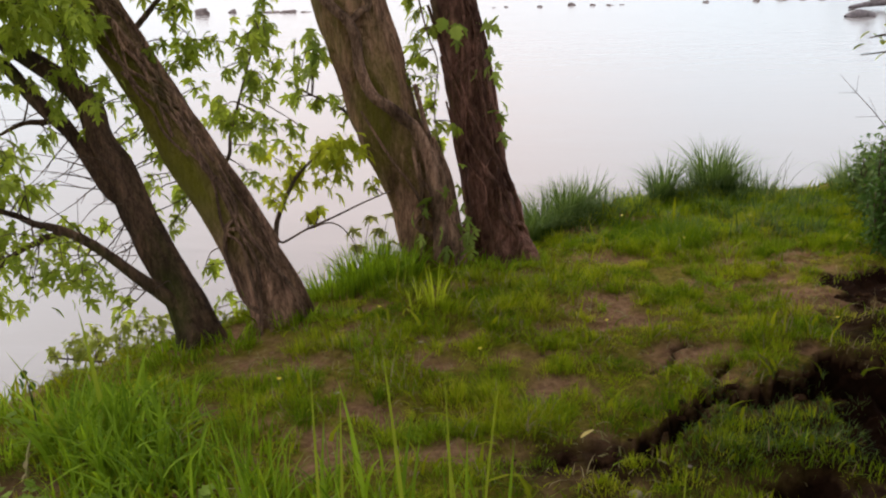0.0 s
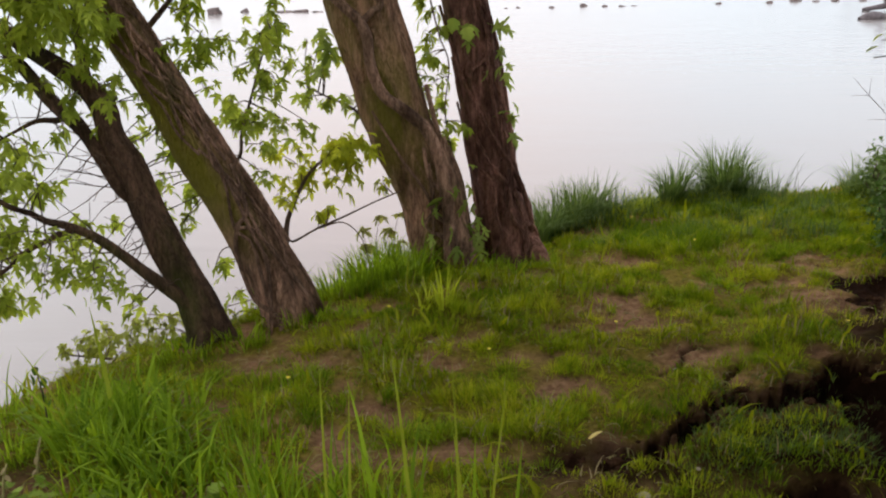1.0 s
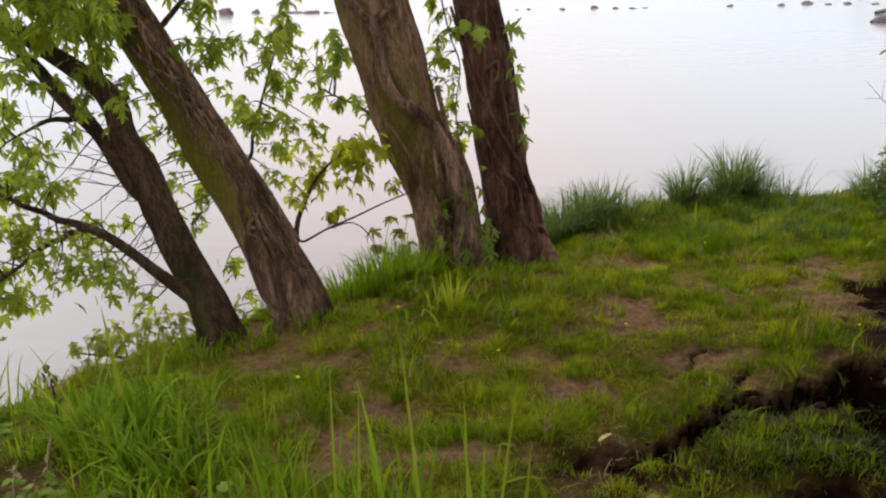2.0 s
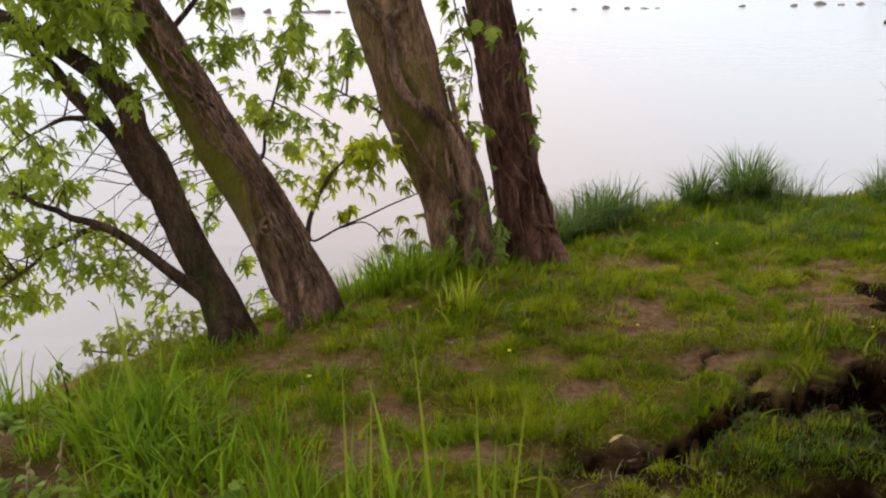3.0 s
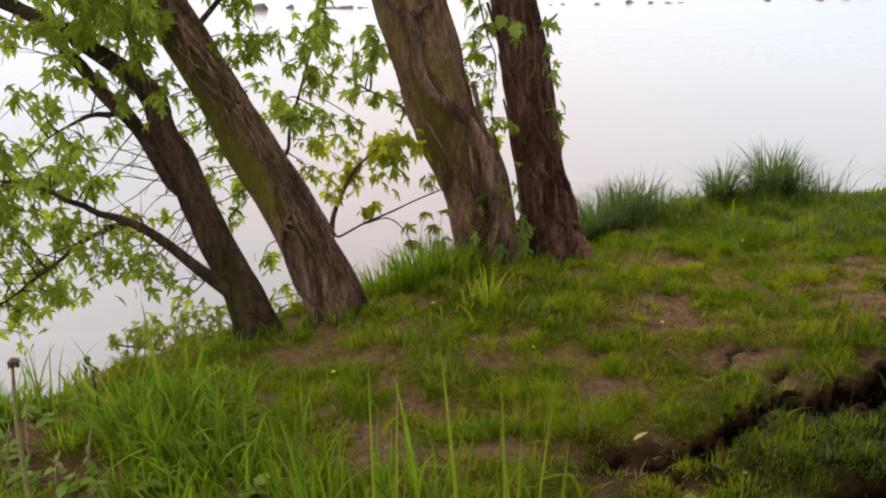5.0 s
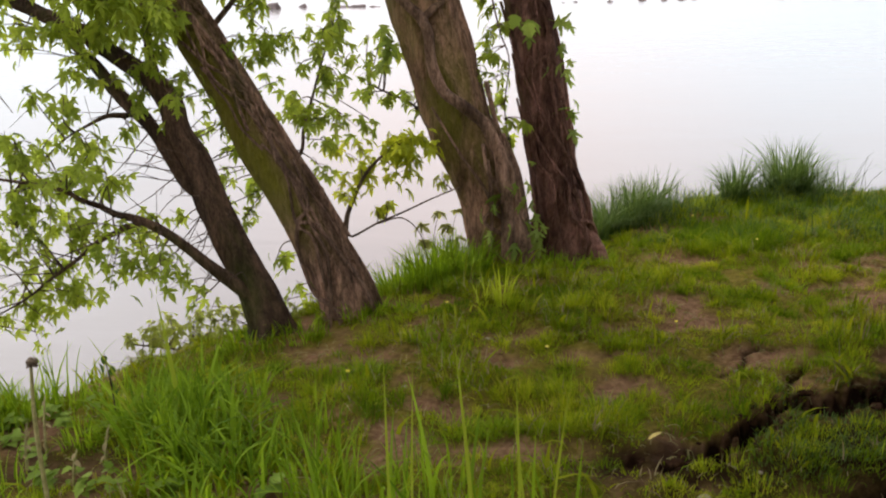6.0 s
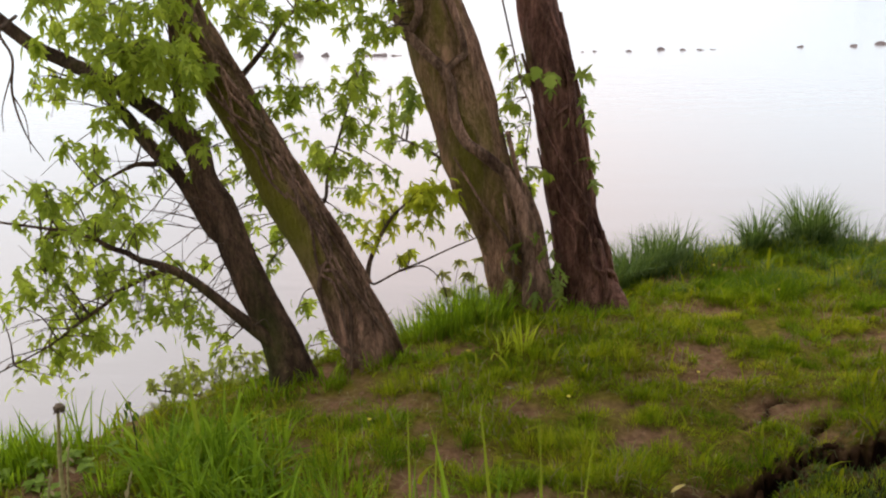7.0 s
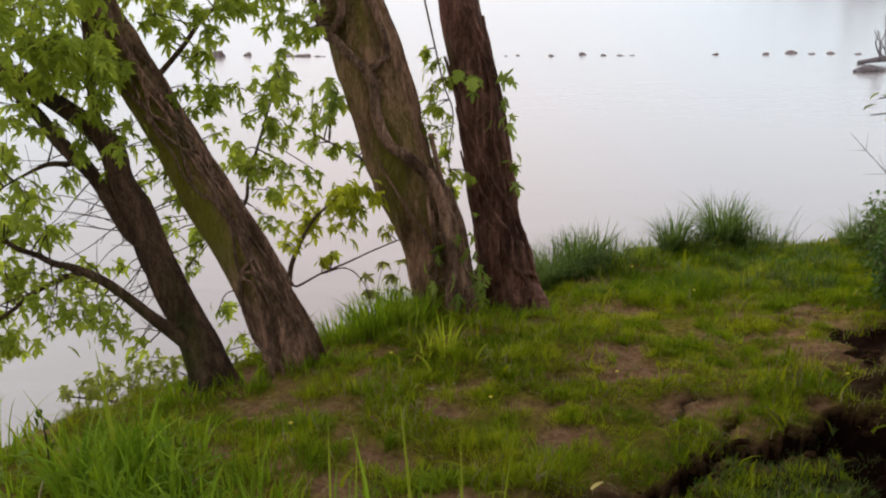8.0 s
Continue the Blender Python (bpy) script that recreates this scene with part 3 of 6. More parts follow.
def dress(tree, limbs, clusters, shape, mat, bulk_mat, rng, size=(0.034, 0.060), single=295, twig_r=0.0026, seed=0, hang=0.6):
    """Twigs from the nearest limb to each cluster of leaves, and the leaves; clusters are rows of x, y, z, radius, count."""
    limbs = [spline(p, 0.03) for p in limbs]
    poses = []
    more = [(x + rng.gauss(0, r), y + rng.gauss(0, r), z + rng.gauss(0, 0.8 * r), r * 0.8, max(2, count * 2 // 3)) for x, y, z, r, count in clusters]
    for x, y, z, r, count in clusters + more:
        q = np.array((x, y, z))
        start, _ = nearest_on(limbs, q)
        gap = np.linalg.norm(q - start)
        mid = (start + q) / 2 + np.array((rng.uniform(-.06, .06), rng.uniform(-.05, .05), rng.uniform(-0.02, .06))) * min(1, gap * 2.5)
        way = (q - mid) / max(1e-3, np.linalg.norm(q - mid))
        end = q + way * r * 0.9 + np.array((0, 0, -0.2 * r))
        rows = [(*start, twig_r * 1.5), (*mid, twig_r), (*q, twig_r * 0.7), (*end, twig_r * 0.35)]
        pieces = [tube(rows, 5, 0.03)]
        spots = [q, end, (mid + q) / 2]
        for _ in range(max(2, count // 4)):
            d = np.array((rng.gauss(0, 1), rng.gauss(0, 1), rng.gauss(-0.1, 0.8)))
            d *= r * rng.uniform(0.6, 1.1) / np.linalg.norm(d)
            e = q + d
            pieces.append(tube([(*q, twig_r * 0.6), (*(q + d * 0.5 + np.array((0, 0, 0.15 * r))), twig_r * 0.45), (*e, twig_r * 0.25)], 4, 0.04))
            spots += [e, q + d * 0.6]
        twig = part("twig", soup("twig", *joined(pieces), TWIG), tree)
        for _ in range(int(count * 1.9)):
            s = spots[rng.randrange(len(spots))]
            at = s + np.array([rng.gauss(0, 0.26 * r) for _ in range(3)])
            poses.append((leaf_pose(at, rng.uniform(*size), rng, hang), twig))
    poses.sort(key=lambda p: (p[0].translation - Vector((0, 0.56, 1.24))).length)
    shapes = MAPLES if shape is MAPLE_SHAPE else [shape]
    for k, (p, twig) in enumerate(poses[:single]):
        part("leaf", leaf_mesh(shapes[k % len(shapes)], mat), twig, "", p)
    rest = [([p for p, _ in poses[single + k::len(shapes)]], q) for k, q in enumerate(shapes)]
    rest = [bulk_leaves(p, q) for p, q in rest if p]
    if rest:
        tagged(part("leaves", soup("leaves", *joined(rest), bulk_mat), tree), kind="stuff")


def crown(tree, top, spread_xy, low, high, count, rng):
    """The tree's head of leaves above: limbs that fork out of the stem's top, and many leaves in clumps round their ends."""
    poses, pieces = [], []
    for k in range(11):
        ang = k * 2.4 + rng.uniform(-.4, .4)
        z = rng.uniform(low, high)
        c = np.array((top[0] + math.cos(ang) * rng.uniform(.4, 1) * spread_xy, top[1] + math.sin(ang) * rng.uniform(.4, 1) * spread_xy, z))
        mid = (np.array(top) + c) / 2 + np.array((0, 0, 0.25))
        pieces.append(tube([(*top, 0.05), (*mid, 0.03), (*c, 0.01)], 7, 0.12))
        for _ in range(count // 11):
            off = np.array((rng.gauss(0, .42), rng.gauss(0, .42), rng.gauss(0, .22)))
            poses.append(leaf_pose(c + off, rng.uniform(0.09, 0.14), rng))
    part("limb", soup("limb", *joined(pieces), TWIG), tree, "dark forked upper limbs")
    tagged(part("crown", soup("crown", *bulk_leaves(poses, MAPLE_SHAPE), MAPLE_BULK), tree), kind="stuff")


def stem(points, down=0.2):
    """A stem's rows with a foot that goes on into the soil."""
    x, y, z, r = points[0]
    x2, y2, z2, _ = points[1]
    k = down / (z2 - z)
    return [(x - (x2 - x) * k * 0.6, y - (y2 - y) * k, z - down, r * 1.12), *points]


# ---- the four bank trees ----
T1 = stem([(-0.934, 3.68, -0.247, 0.0877), (-0.968, 3.695, -0.124, 0.0742), (-1.011, 3.708, -0.014, 0.0653), (-1.066, 3.721, 0.095, 0.0627), (-1.112, 3.734, 0.202, 0.0622), (-1.148, 3.746, 0.307, 0.0597), (-1.186, 3.759, 0.411, 0.0573), (-1.237, 3.771, 0.513, 0.0487), (-1.256, 3.783, 0.614, 0.0464), (-1.29, 3.791, 0.675, 0.0421), (-1.349, 3.797, 0.73, 0.036), (-1.413, 3.803, 0.778, 0.0339), (-1.459, 3.807, 0.808, 0.0318), (-1.55, 3.814, 0.874, 0.0317), (-1.642, 3.82, 0.923, 0.0296), (-1.735, 3.825, 0.963, 0.0266), (-1.95, 3.82, 1.1, 0.024), (-2.4, 3.77, 1.6, 0.02), (-2.6, 3.75, 2.1, 0.015)])
T1_LIMBS = {
    "slender": [(-1.161, 3.72, 0.294, 0.0246), (-1.21, 3.725, 0.336, 0.0265), (-1.247, 3.734, 0.398, 0.0264), (-1.281, 3.742, 0.459, 0.0253), (-1.315, 3.749, 0.52, 0.0242), (-1.355, 3.757, 0.577, 0.0281), (-1.413, 3.764, 0.631, 0.026), (-1.465, 3.772, 0.691, 0.0259), (-1.516, 3.781, 0.764, 0.0238), (-1.577, 3.79, 0.829, 0.0197), (-1.637, 3.798, 0.897, 0.016), (-1.66, 3.82, 0.93, 0.014)],
    "upright": [(-1.262, 3.79, 0.6, 0.034), (-1.296, 3.8, 0.661, 0.029), (-1.316, 3.808, 0.711, 0.0241), (-1.326, 3.818, 0.809, 0.017), (-1.328, 3.826, 0.887, 0.0159), (-1.33, 3.837, 1.001, 0.0138), (-1.335, 3.848, 1.113, 0.0117), (-1.36, 3.9, 1.9, 0.008)],
    "low": [(-0.96, 3.69, -0.15, 0.02952), (-0.992, 3.66, -0.097, 0.02919), (-1.04, 3.638, -0.034, 0.02714), (-1.122, 3.607, 0.056, 0.02165), (-1.183, 3.58, 0.133, 0.01886), (-1.26, 3.551, 0.214, 0.01689), (-1.343, 3.534, 0.264, 0.01435), (-1.414, 3.526, 0.286, 0.01189), (-1.461, 3.514, 0.32, 0.01025), (-1.512, 3.507, 0.339, 0.00943), (-1.606, 3.488, 0.395, 0.007052), (-1.9, 3.46, 0.45, 0.0041)],
    "side": [(-1.28, 3.545, 0.235, 0.0097), (-1.323, 3.53, 0.25, 0.0097), (-1.373, 3.526, 0.236, 0.0097), (-1.445, 3.519, 0.205, 0.0097), (-1.506, 3.513, 0.172, 0.0088), (-1.549, 3.505, 0.134, 0.0078), (-1.676, 3.488, 0.048, 0.0059), (-1.782, 3.473, -0.028, 0.0039), (-1.97, 3.43, -0.12, 0.0025)],
    "stub": [(-1.38, 3.75, 0.60, 0.013), (-1.41, 3.73, 0.594, 0.011), (-1.467, 3.70, 0.599, 0.009), (-1.537, 3.66, 0.568, 0.005), (-1.595, 3.62, 0.536, 0.0035), (-1.66, 3.6, 0.48, 0.002)],
}
T2 = stem([(-0.65, 3.8, -0.263, 0.122), (-0.657, 3.81, -0.182, 0.112), (-0.691, 3.823, -0.068, 0.1045), (-0.751, 3.837, 0.044, 0.0995), (-0.801, 3.85, 0.155, 0.0968), (-0.857, 3.863, 0.265, 0.0955), (-0.916, 3.876, 0.373, 0.0955), (-0.979, 3.889, 0.48, 0.0926), (-1.033, 3.902, 0.585, 0.091), (-1.088, 3.914, 0.688, 0.0882), (-1.146, 3.926, 0.79, 0.0866), (-1.203, 3.938, 0.891, 0.084), (-1.254, 3.95, 0.99, 0.0793), (-1.343, 3.974, 1.184, 0.0702), (-1.52, 4.05, 1.9, 0.06), (-1.7, 4.1, 3, 0.045)])
T3 = stem([(-0.08, 4.32, -0.257, 0.126), (-0.089, 4.335, -0.129, 0.1143), (-0.102, 4.348, -0.027, 0.1136), (-0.125, 4.363, 0.098, 0.1207), (-0.163, 4.377, 0.222, 0.1325), (-0.213, 4.392, 0.344, 0.1372), (-0.255, 4.407, 0.465, 0.1412), (-0.286, 4.421, 0.583, 0.1412), (-0.32, 4.435, 0.7, 0.1426), (-0.361, 4.449, 0.816, 0.1453), (-0.397, 4.462, 0.93, 0.1453), (-0.469, 4.497, 1.218, 0.129), (-0.62, 4.56, 2, 0.11), (-0.85, 4.65, 3.3, 0.07)])
T4 = stem([(0.23, 4.46, -0.264, 0.138), (0.221, 4.473, -0.158, 0.1229), (0.214, 4.485, -0.054, 0.117), (0.197, 4.498, 0.05, 0.1138), (0.173, 4.513, 0.178, 0.1076), (0.149, 4.528, 0.304, 0.1056), (0.131, 4.543, 0.428, 0.1024), (0.092, 4.572, 0.672, 0.0985), (0.045, 4.601, 0.909, 0.0923), (-0.013, 4.637, 1.208, 0.0835), (-0.1, 4.7, 1.9, 0.075), (-0.25, 4.8, 3.2, 0.05)])


def bank_tree(rows, bark, label, seed, ridge, cells, flare, lobes):
    tree = thing("tree", rows[1][:3], label, "tree", "trees on the bank")
    part("trunk", soup("trunk", *tube(rows, 96, 0.013, ridge, cells, flare, lobes, seed, 0.25), bark), tree)
    return tree


rng = random.Random(5)
tree = bank_tree(T1, BARK_DARK, "slim dark leaning maple with low leafy limbs over the water", 1.3, 0.10, 13, 0.35, 4)
for key, rows in T1_LIMBS.items():
    part("limb", soup("limb", *tube(rows, 14, 0.02, 0.06, 7, seed=len(key)), BARK_DARK), tree)
A1 = [(-1.47, 3.45, 0.92, 0.08, 9), (-1.49, 3.57, 0.81, 0.07, 9), (-1.52, 3.5, 0.68, 0.08, 10), (-1.51, 3.59, 0.54, 0.1, 12), (-1.68, 3.6, 0.5, 0.1, 10), (-1.65, 3.38, 0.56, 0.07, 8),
      (-1.45, 3.36, 0.49, 0.09, 11), (-1.46, 3.68, 0.38, 0.09, 9), (-1.66, 3.45, 0.41, 0.1, 11), (-1.73, 3.44, 0.28, 0.09, 9), (-1.7, 3.75, 0.2, 0.11, 10), (-1.49, 3.54, 0.24, 0.08, 8)]
A1_LOW = [(-1.37, 3.63, 0.21, 0.09, 8), (-1.78, 3.49, 0.15, 0.1, 10), (-1.65, 3.56, 0.06, 0.1, 10), (-1.37, 3.36, 0.15, 0.1, 12), (-1.8, 3.55, 0.01, 0.1, 9), (-1.96, 3.65, -0.18, 0.09, 8),
          (-1.76, 3.51, -0.09, 0.08, 9), (-1.66, 3.6, -0.05, 0.09, 8), (-1.38, 3.57, 0.07, 0.09, 8), (-1.18, 3.33, 0.15, 0.07, 6), (-1.19, 3.6, -0.08, 0.05, 3), (-1.31, 3.54, 0.61, 0.07, 6)]
A1_DENSE = [(-1.28, 3.5, 1.02, 0.08, 9), (-1.16, 3.5, 1.0, 0.08, 10), (-1.34, 3.5, 0.95, 0.07, 6), (-1.20, 3.5, 0.92, 0.07, 8), (-1.18, 3.8, 0.73, 0.05, 3), (-1.17, 3.85, 0.64, 0.05, 3), (-1.10, 3.9, 0.53, 0.05, 4), (-1.07, 3.9, 0.41, 0.05, 4),
            (-1.42, 3.5, 1.04, 0.09, 8), (-1.35, 3.7, 0.78, 0.04, 3), (-1.35, 3.74, 0.68, 0.04, 3), (-1.36, 3.74, 0.72, 0.05, 1), (-1.34, 3.74, 0.66, 0.05, 1), (-1.30, 3.74, 0.57, 0.05, 1), (-1.33, 3.74, 0.61, 0.05, 1), (-1.48, 3.74, 0.90, 0.05, 1), (-1.39, 3.74, 0.80, 0.05, 1), (-1.51, 3.74, 0.82, 0.05, 1)]
A1_HIGH = [(-1.32, 3.75, 0.88, 0.05, 5), (-1.30, 3.78, 0.77, 0.05, 4), (-1.21, 3.75, 0.93, 0.05, 5), (-1.33, 3.72, 0.95, 0.06, 6), (-1.72, 3.50, 0.40, 0.08, 8), (-1.62, 3.48, 0.32, 0.08, 8), (-1.54, 3.50, 0.24, 0.07, 7), (-1.71, 3.50, 0.23, 0.08, 8), (-1.56, 3.52, 0.39, 0.07, 6), (-1.77, 3.48, 0.27, 0.07, 7), (-1.65, 3.52, 1.2, 0.09, 12), (-1.47, 3.41, 1.22, 0.09, 14), (-1.5, 3.75, 1.17, 0.11, 16), (-1.52, 3.59, 1.08, 0.1, 14), (-1.3, 3.45, 1.05, 0.1, 20), (-1.21, 3.4, 1.04, 0.08, 16),
           (-1.34, 3.4, 1.03, 0.07, 12), (-1.25, 3.69, 1.19, 0.08, 9), (-1.36, 3.75, 1.13, 0.1, 12), (-1.2, 3.69, 1.1, 0.06, 6), (-2.12, 3.77, 0.46, 0.11, 9), (-2.02, 3.56, 0.3, 0.1, 9),
           (-2.13, 3.72, 0.07, 0.1, 8), (-1.36, 3.58, 0.91, 0.06, 9), (-1.77, 3.77, 0.85, 0.08, 7), (-1.3, 3.75, 0.93, 0.06, 7)]
dress(tree, [T1[3:], *T1_LIMBS.values()], A1 + A1_LOW + A1_DENSE + A1_HIGH, MAPLE_SHAPE, MAPLE, MAPLE_BULK, rng)
pieces = []
for k in range(84):
    c = spline(list(T1_LIMBS.values())[k % 4] if k % 3 else T1[4:9], 0.02)
    s = c[rng.randrange(len(c) // 8, len(c) - len(c) // 4), :3]
    d = np.array((rng.gauss(-0.08, 0.07), rng.gauss(-0.02, 0.06), rng.gauss(0.02, 0.09)))
    b = d + np.array((rng.gauss(-0.05, 0.05), 0, rng.gauss(-0.06, 0.06)))
    pieces.append(tube([(*s, 0.0032), (*(s + d * 0.6), 0.0022), (*(s + d), 0.0016), (*(s + d + b * 0.7), 0.0008)], 5, 0.03))
    pieces.append(tube([(*(s + d * 0.6), 0.0015), (*(s + d * 0.8 + np.array((rng.gauss(0, .04), 0, rng.gauss(0, .05)))), 0.0008)], 4, 0.03))
tagged(part("twig_tangle", soup("twig_tangle", *joined(pieces), TWIG), tree, "fine bare dark twigs"), kind="stuff")
crown(tree, (-2.6, 3.75, 2.1), 1.3, 2.3, 4.2, 1500, rng)
part("hanging_twig", soup("hanging_twig", *joined([
    tube([(-1.747, 3.545, 1.143, 0.006), (-1.73, 3.4, 1.10, 0.0055), (-1.70, 3.4, 1.02, 0.005), (-1.72, 3.4, 0.9, 0.0045), (-1.696, 3.4, 0.768, 0.003), (-1.645, 3.4, 0.676, 0.0015)], 6, 0.02),
    tube([(-1.72, 3.4, 0.9, 0.003), (-1.70, 3.42, 0.82, 0.002), (-1.70, 3.42, 0.70, 0.001)], 5, 0.02),
    tube([(-1.705, 3.4, 0.98, 0.003), (-1.75, 3.38, 0.86, 0.002), (-1.76, 3.38, 0.78, 0.001)], 5, 0.02)]), TWIG), tree, "bare hanging twig")

tree = bank_tree(T2, BARK_MOSSY, "leaning maple trunk with olive moss and twisted vine strands", 2.1, 0.05, 15, 0.3, 5)
A2_BRANCH = [(-0.93, 4.0, 0.30, 0.010), (-0.865, 4.1, 0.358, 0.0079), (-0.845, 4.1, 0.461, 0.0067), (-0.793, 4.1, 0.606, 0.0055), (-0.748, 4.1, 0.735, 0.0043), (-0.70, 4.12, 0.85, 0.003)]
A2_BRANCH2 = [(-1.15, 3.98, 0.86, 0.012), (-1.05, 4.05, 0.98, 0.010), (-0.95, 4.06, 1.10, 0.008), (-0.82, 4.08, 1.16, 0.005)]
for rows in (A2_BRANCH, A2_BRANCH2):
    part("branch", soup("branch", *tube(rows, 8, 0.02, 0.05, 5), TWIG), tree)
A2 = [(-0.88, 3.97, 0.84, 0.06, 10), (-0.92, 3.98, 0.79, 0.06, 8), (-0.72, 4.0, 0.85, 0.07, 9), (-0.69, 4.19, 0.87, 0.06, 7), (-0.78, 4.06, 0.74, 0.08, 9), (-0.66, 4.11, 0.73, 0.07, 8), (-0.72, 4.03, 0.68, 0.07, 7),
      (-0.86, 4.08, 0.51, 0.06, 9), (-0.78, 4.05, 0.51, 0.08, 12), (-0.67, 4.04, 0.52, 0.07, 9), (-0.78, 4.1, 0.41, 0.06, 6), (-0.8, 4.1, 0.31, 0.05, 5), (-0.89, 4.18, 0.24, 0.05, 4)]
A2_LEFT = [(-1.15, 3.99, 0.3, 0.05, 5), (-1.18, 4.04, 0.15, 0.06, 6), (-1.08, 4.02, 0.13, 0.04, 4), (-1.05, 4.05, 0.25, 0.05, 5), (-1.1, 3.98, 0.42, 0.05, 5), (-1.22, 3.88, 0.52, 0.06, 5), (-0.98, 4.02, -0.06, 0.06, 5),
           (-0.9, 4.04, -0.2, 0.05, 5), (-0.87, 4.03, -0.29, 0.04, 4), (-0.94, 3.96, 0.66, 0.06, 6), (-1.0, 3.99, 0.94, 0.06, 6), (-1.04, 3.89, 0.83, 0.04, 4)]
A2_HIGH = [(-1.2, 4.07, 1.2, 0.08, 10), (-1.07, 4.01, 1.16, 0.08, 10), (-0.96, 3.96, 1.11, 0.07, 9), (-1.05, 3.91, 1.03, 0.07, 9), (-0.91, 4.07, 1.16, 0.07, 8), (-0.8, 4.1, 1.13, 0.07, 9), (-0.92, 3.92, 1.03, 0.04, 5),
           (-1.15, 4.06, 1.08, 0.06, 7)]
dress(tree, [T2[2:], A2_BRANCH, A2_BRANCH2], A2 + A2_LEFT + A2_HIGH, MAPLE_SHAPE, MAPLE, MAPLE_BULK, rng)
crown(tree, (-1.7, 4.1, 3.0), 1.8, 3.1, 5.6, 2600, rng)

tree = bank_tree(T3, BARK_PALE, "thick brown maple trunk with mossy, furrowed bark", 3.7, 0.07, 20, 0.3, 5)
part("root", soup("root", *tube([(0.02, 4.30, -0.42, 0.075), (0.02, 4.33, -0.24, 0.06), (0.0, 4.36, -0.08, 0.045), (-0.02, 4.39, 0.10, 0.032), (-0.04, 4.41, 0.26, 0.02)], 32, 0.015, 0.12, 9, seed=2.2), BARK_RED), tree, "gnarled root spur")
A3_TWIG = [(-0.36, 4.44, 0.42, 0.008), (-0.46, 4.45, 0.49, 0.006), (-0.54, 4.44, 0.53, 0.005), (-0.64, 4.52, 0.56, 0.003)]
A3_TWIG2 = [(-0.17, 4.54, 1.25, 0.0044), (-0.094, 4.52, 0.911, 0.0039), (-0.061, 4.5, 0.773, 0.0033), (-0.022, 4.5, 0.649, 0.003), (-0.042, 4.52, 0.43, 0.0028), (0.003, 4.5, 0.179, 0.0022), (0.039, 4.46, -0.033, 0.0011)]
for rows in (A3_TWIG, A3_TWIG2):
    part("branch", soup("branch", *tube(rows, 8, 0.02, 0.05, 5), TWIG), tree)
A3 = [(-0.58, 4.6, 0.77, 0.03, 3), (-0.52, 4.48, 0.71, 0.04, 4), (-0.56, 4.43, 0.65, 0.03, 3), (-0.63, 4.53, 0.55, 0.06, 6), (-0.54, 4.43, 0.52, 0.05, 6), (-0.46, 4.46, 0.53, 0.04, 4), (-0.43, 4.49, 0.45, 0.03, 3),
      (-0.1, 4.53, 0.78, 0.05, 6), (-0.09, 4.45, 0.69, 0.05, 6), (-0.07, 4.43, 0.6, 0.05, 6), (-0.05, 4.58, 0.48, 0.05, 6), (-0.04, 4.48, 0.4, 0.05, 5), (-0.03, 4.59, 0.29, 0.05, 5), (-0.11, 4.58, 0.86, 0.05, 5)]
A3_HIGH = [(-0.7, 4.18, 1.17, 0.06, 8), (-0.66, 4.19, 1.06, 0.06, 9), (-0.64, 4.2, 1.01, 0.06, 7), (-0.76, 4.23, 1.18, 0.06, 7), (-0.56, 4.22, 1.13, 0.03, 3)]
dress(tree, [T3[2:], A3_TWIG, A3_TWIG2], A3 + A3_HIGH, MAPLE_SHAPE, MAPLE, MAPLE_BULK, rng)
crown(tree, (-0.85, 4.65, 3.3), 2.0, 3.4, 6.2, 3000, rng)

tree = bank_tree(T4, BARK_RED, "upright reddish-brown maple trunk with stringy furrowed bark", 4.4, 0.085, 17, 0.42, 6)
for rows in ([(0.07, 4.34, -0.40, 0.07), (0.075, 4.36, -0.24, 0.055), (0.09, 4.41, -0.12, 0.042), (0.12, 4.46, -0.02, 0.03), (0.15, 4.5, 0.08, 0.02)],
             [(0.40, 4.34, -0.30, 0.05), (0.36, 4.40, -0.20, 0.055), (0.31, 4.44, -0.10, 0.045), (0.27, 4.47, 0.05, 0.03)]):
    part("root", soup("root", *tube(rows, 32, 0.015, 0.12, 9, seed=rows[0][0] * 9), BARK_RED), tree, "gnarled root spur")
crown(tree, (-0.25, 4.8, 3.2), 1.8, 3.3, 5.8, 2400, rng)


# ---- vines on the trunks ----
SKINS = {}

def on_trunk(rows, z, side, lift):
    """A place on a trunk's skin at the height z: side -1 to 1 goes from its left to its right edge on the bank's side."""
    if id(rows) not in SKINS:
        c = spline(rows, 0.02)
        SKINS[id(rows)] = (c, *rings(c))
    c, a, b = SKINS[id(rows)]
    k = int(np.argmin(np.abs(c[:, 2] - z)))
    ang = math.pi / 2 * side
    front = -b[k] if b[k][1] > 0 else b[k]
    right = a[k] if a[k][0] > 0 else -a[k]
    return c[k, :3] + (right * math.sin(ang) + front * math.cos(ang)) * (c[k, 3] * 1.085 + 0.004 + lift)


def vine_stem(rows, way, r0, r1):
    pts = []
    for k, (z, side) in enumerate(way):
        r = r0 + (r1 - r0) * k / (len(way) - 1)
        pts.append((*on_trunk(rows, z, side, r * 0.95), r))
    return pts


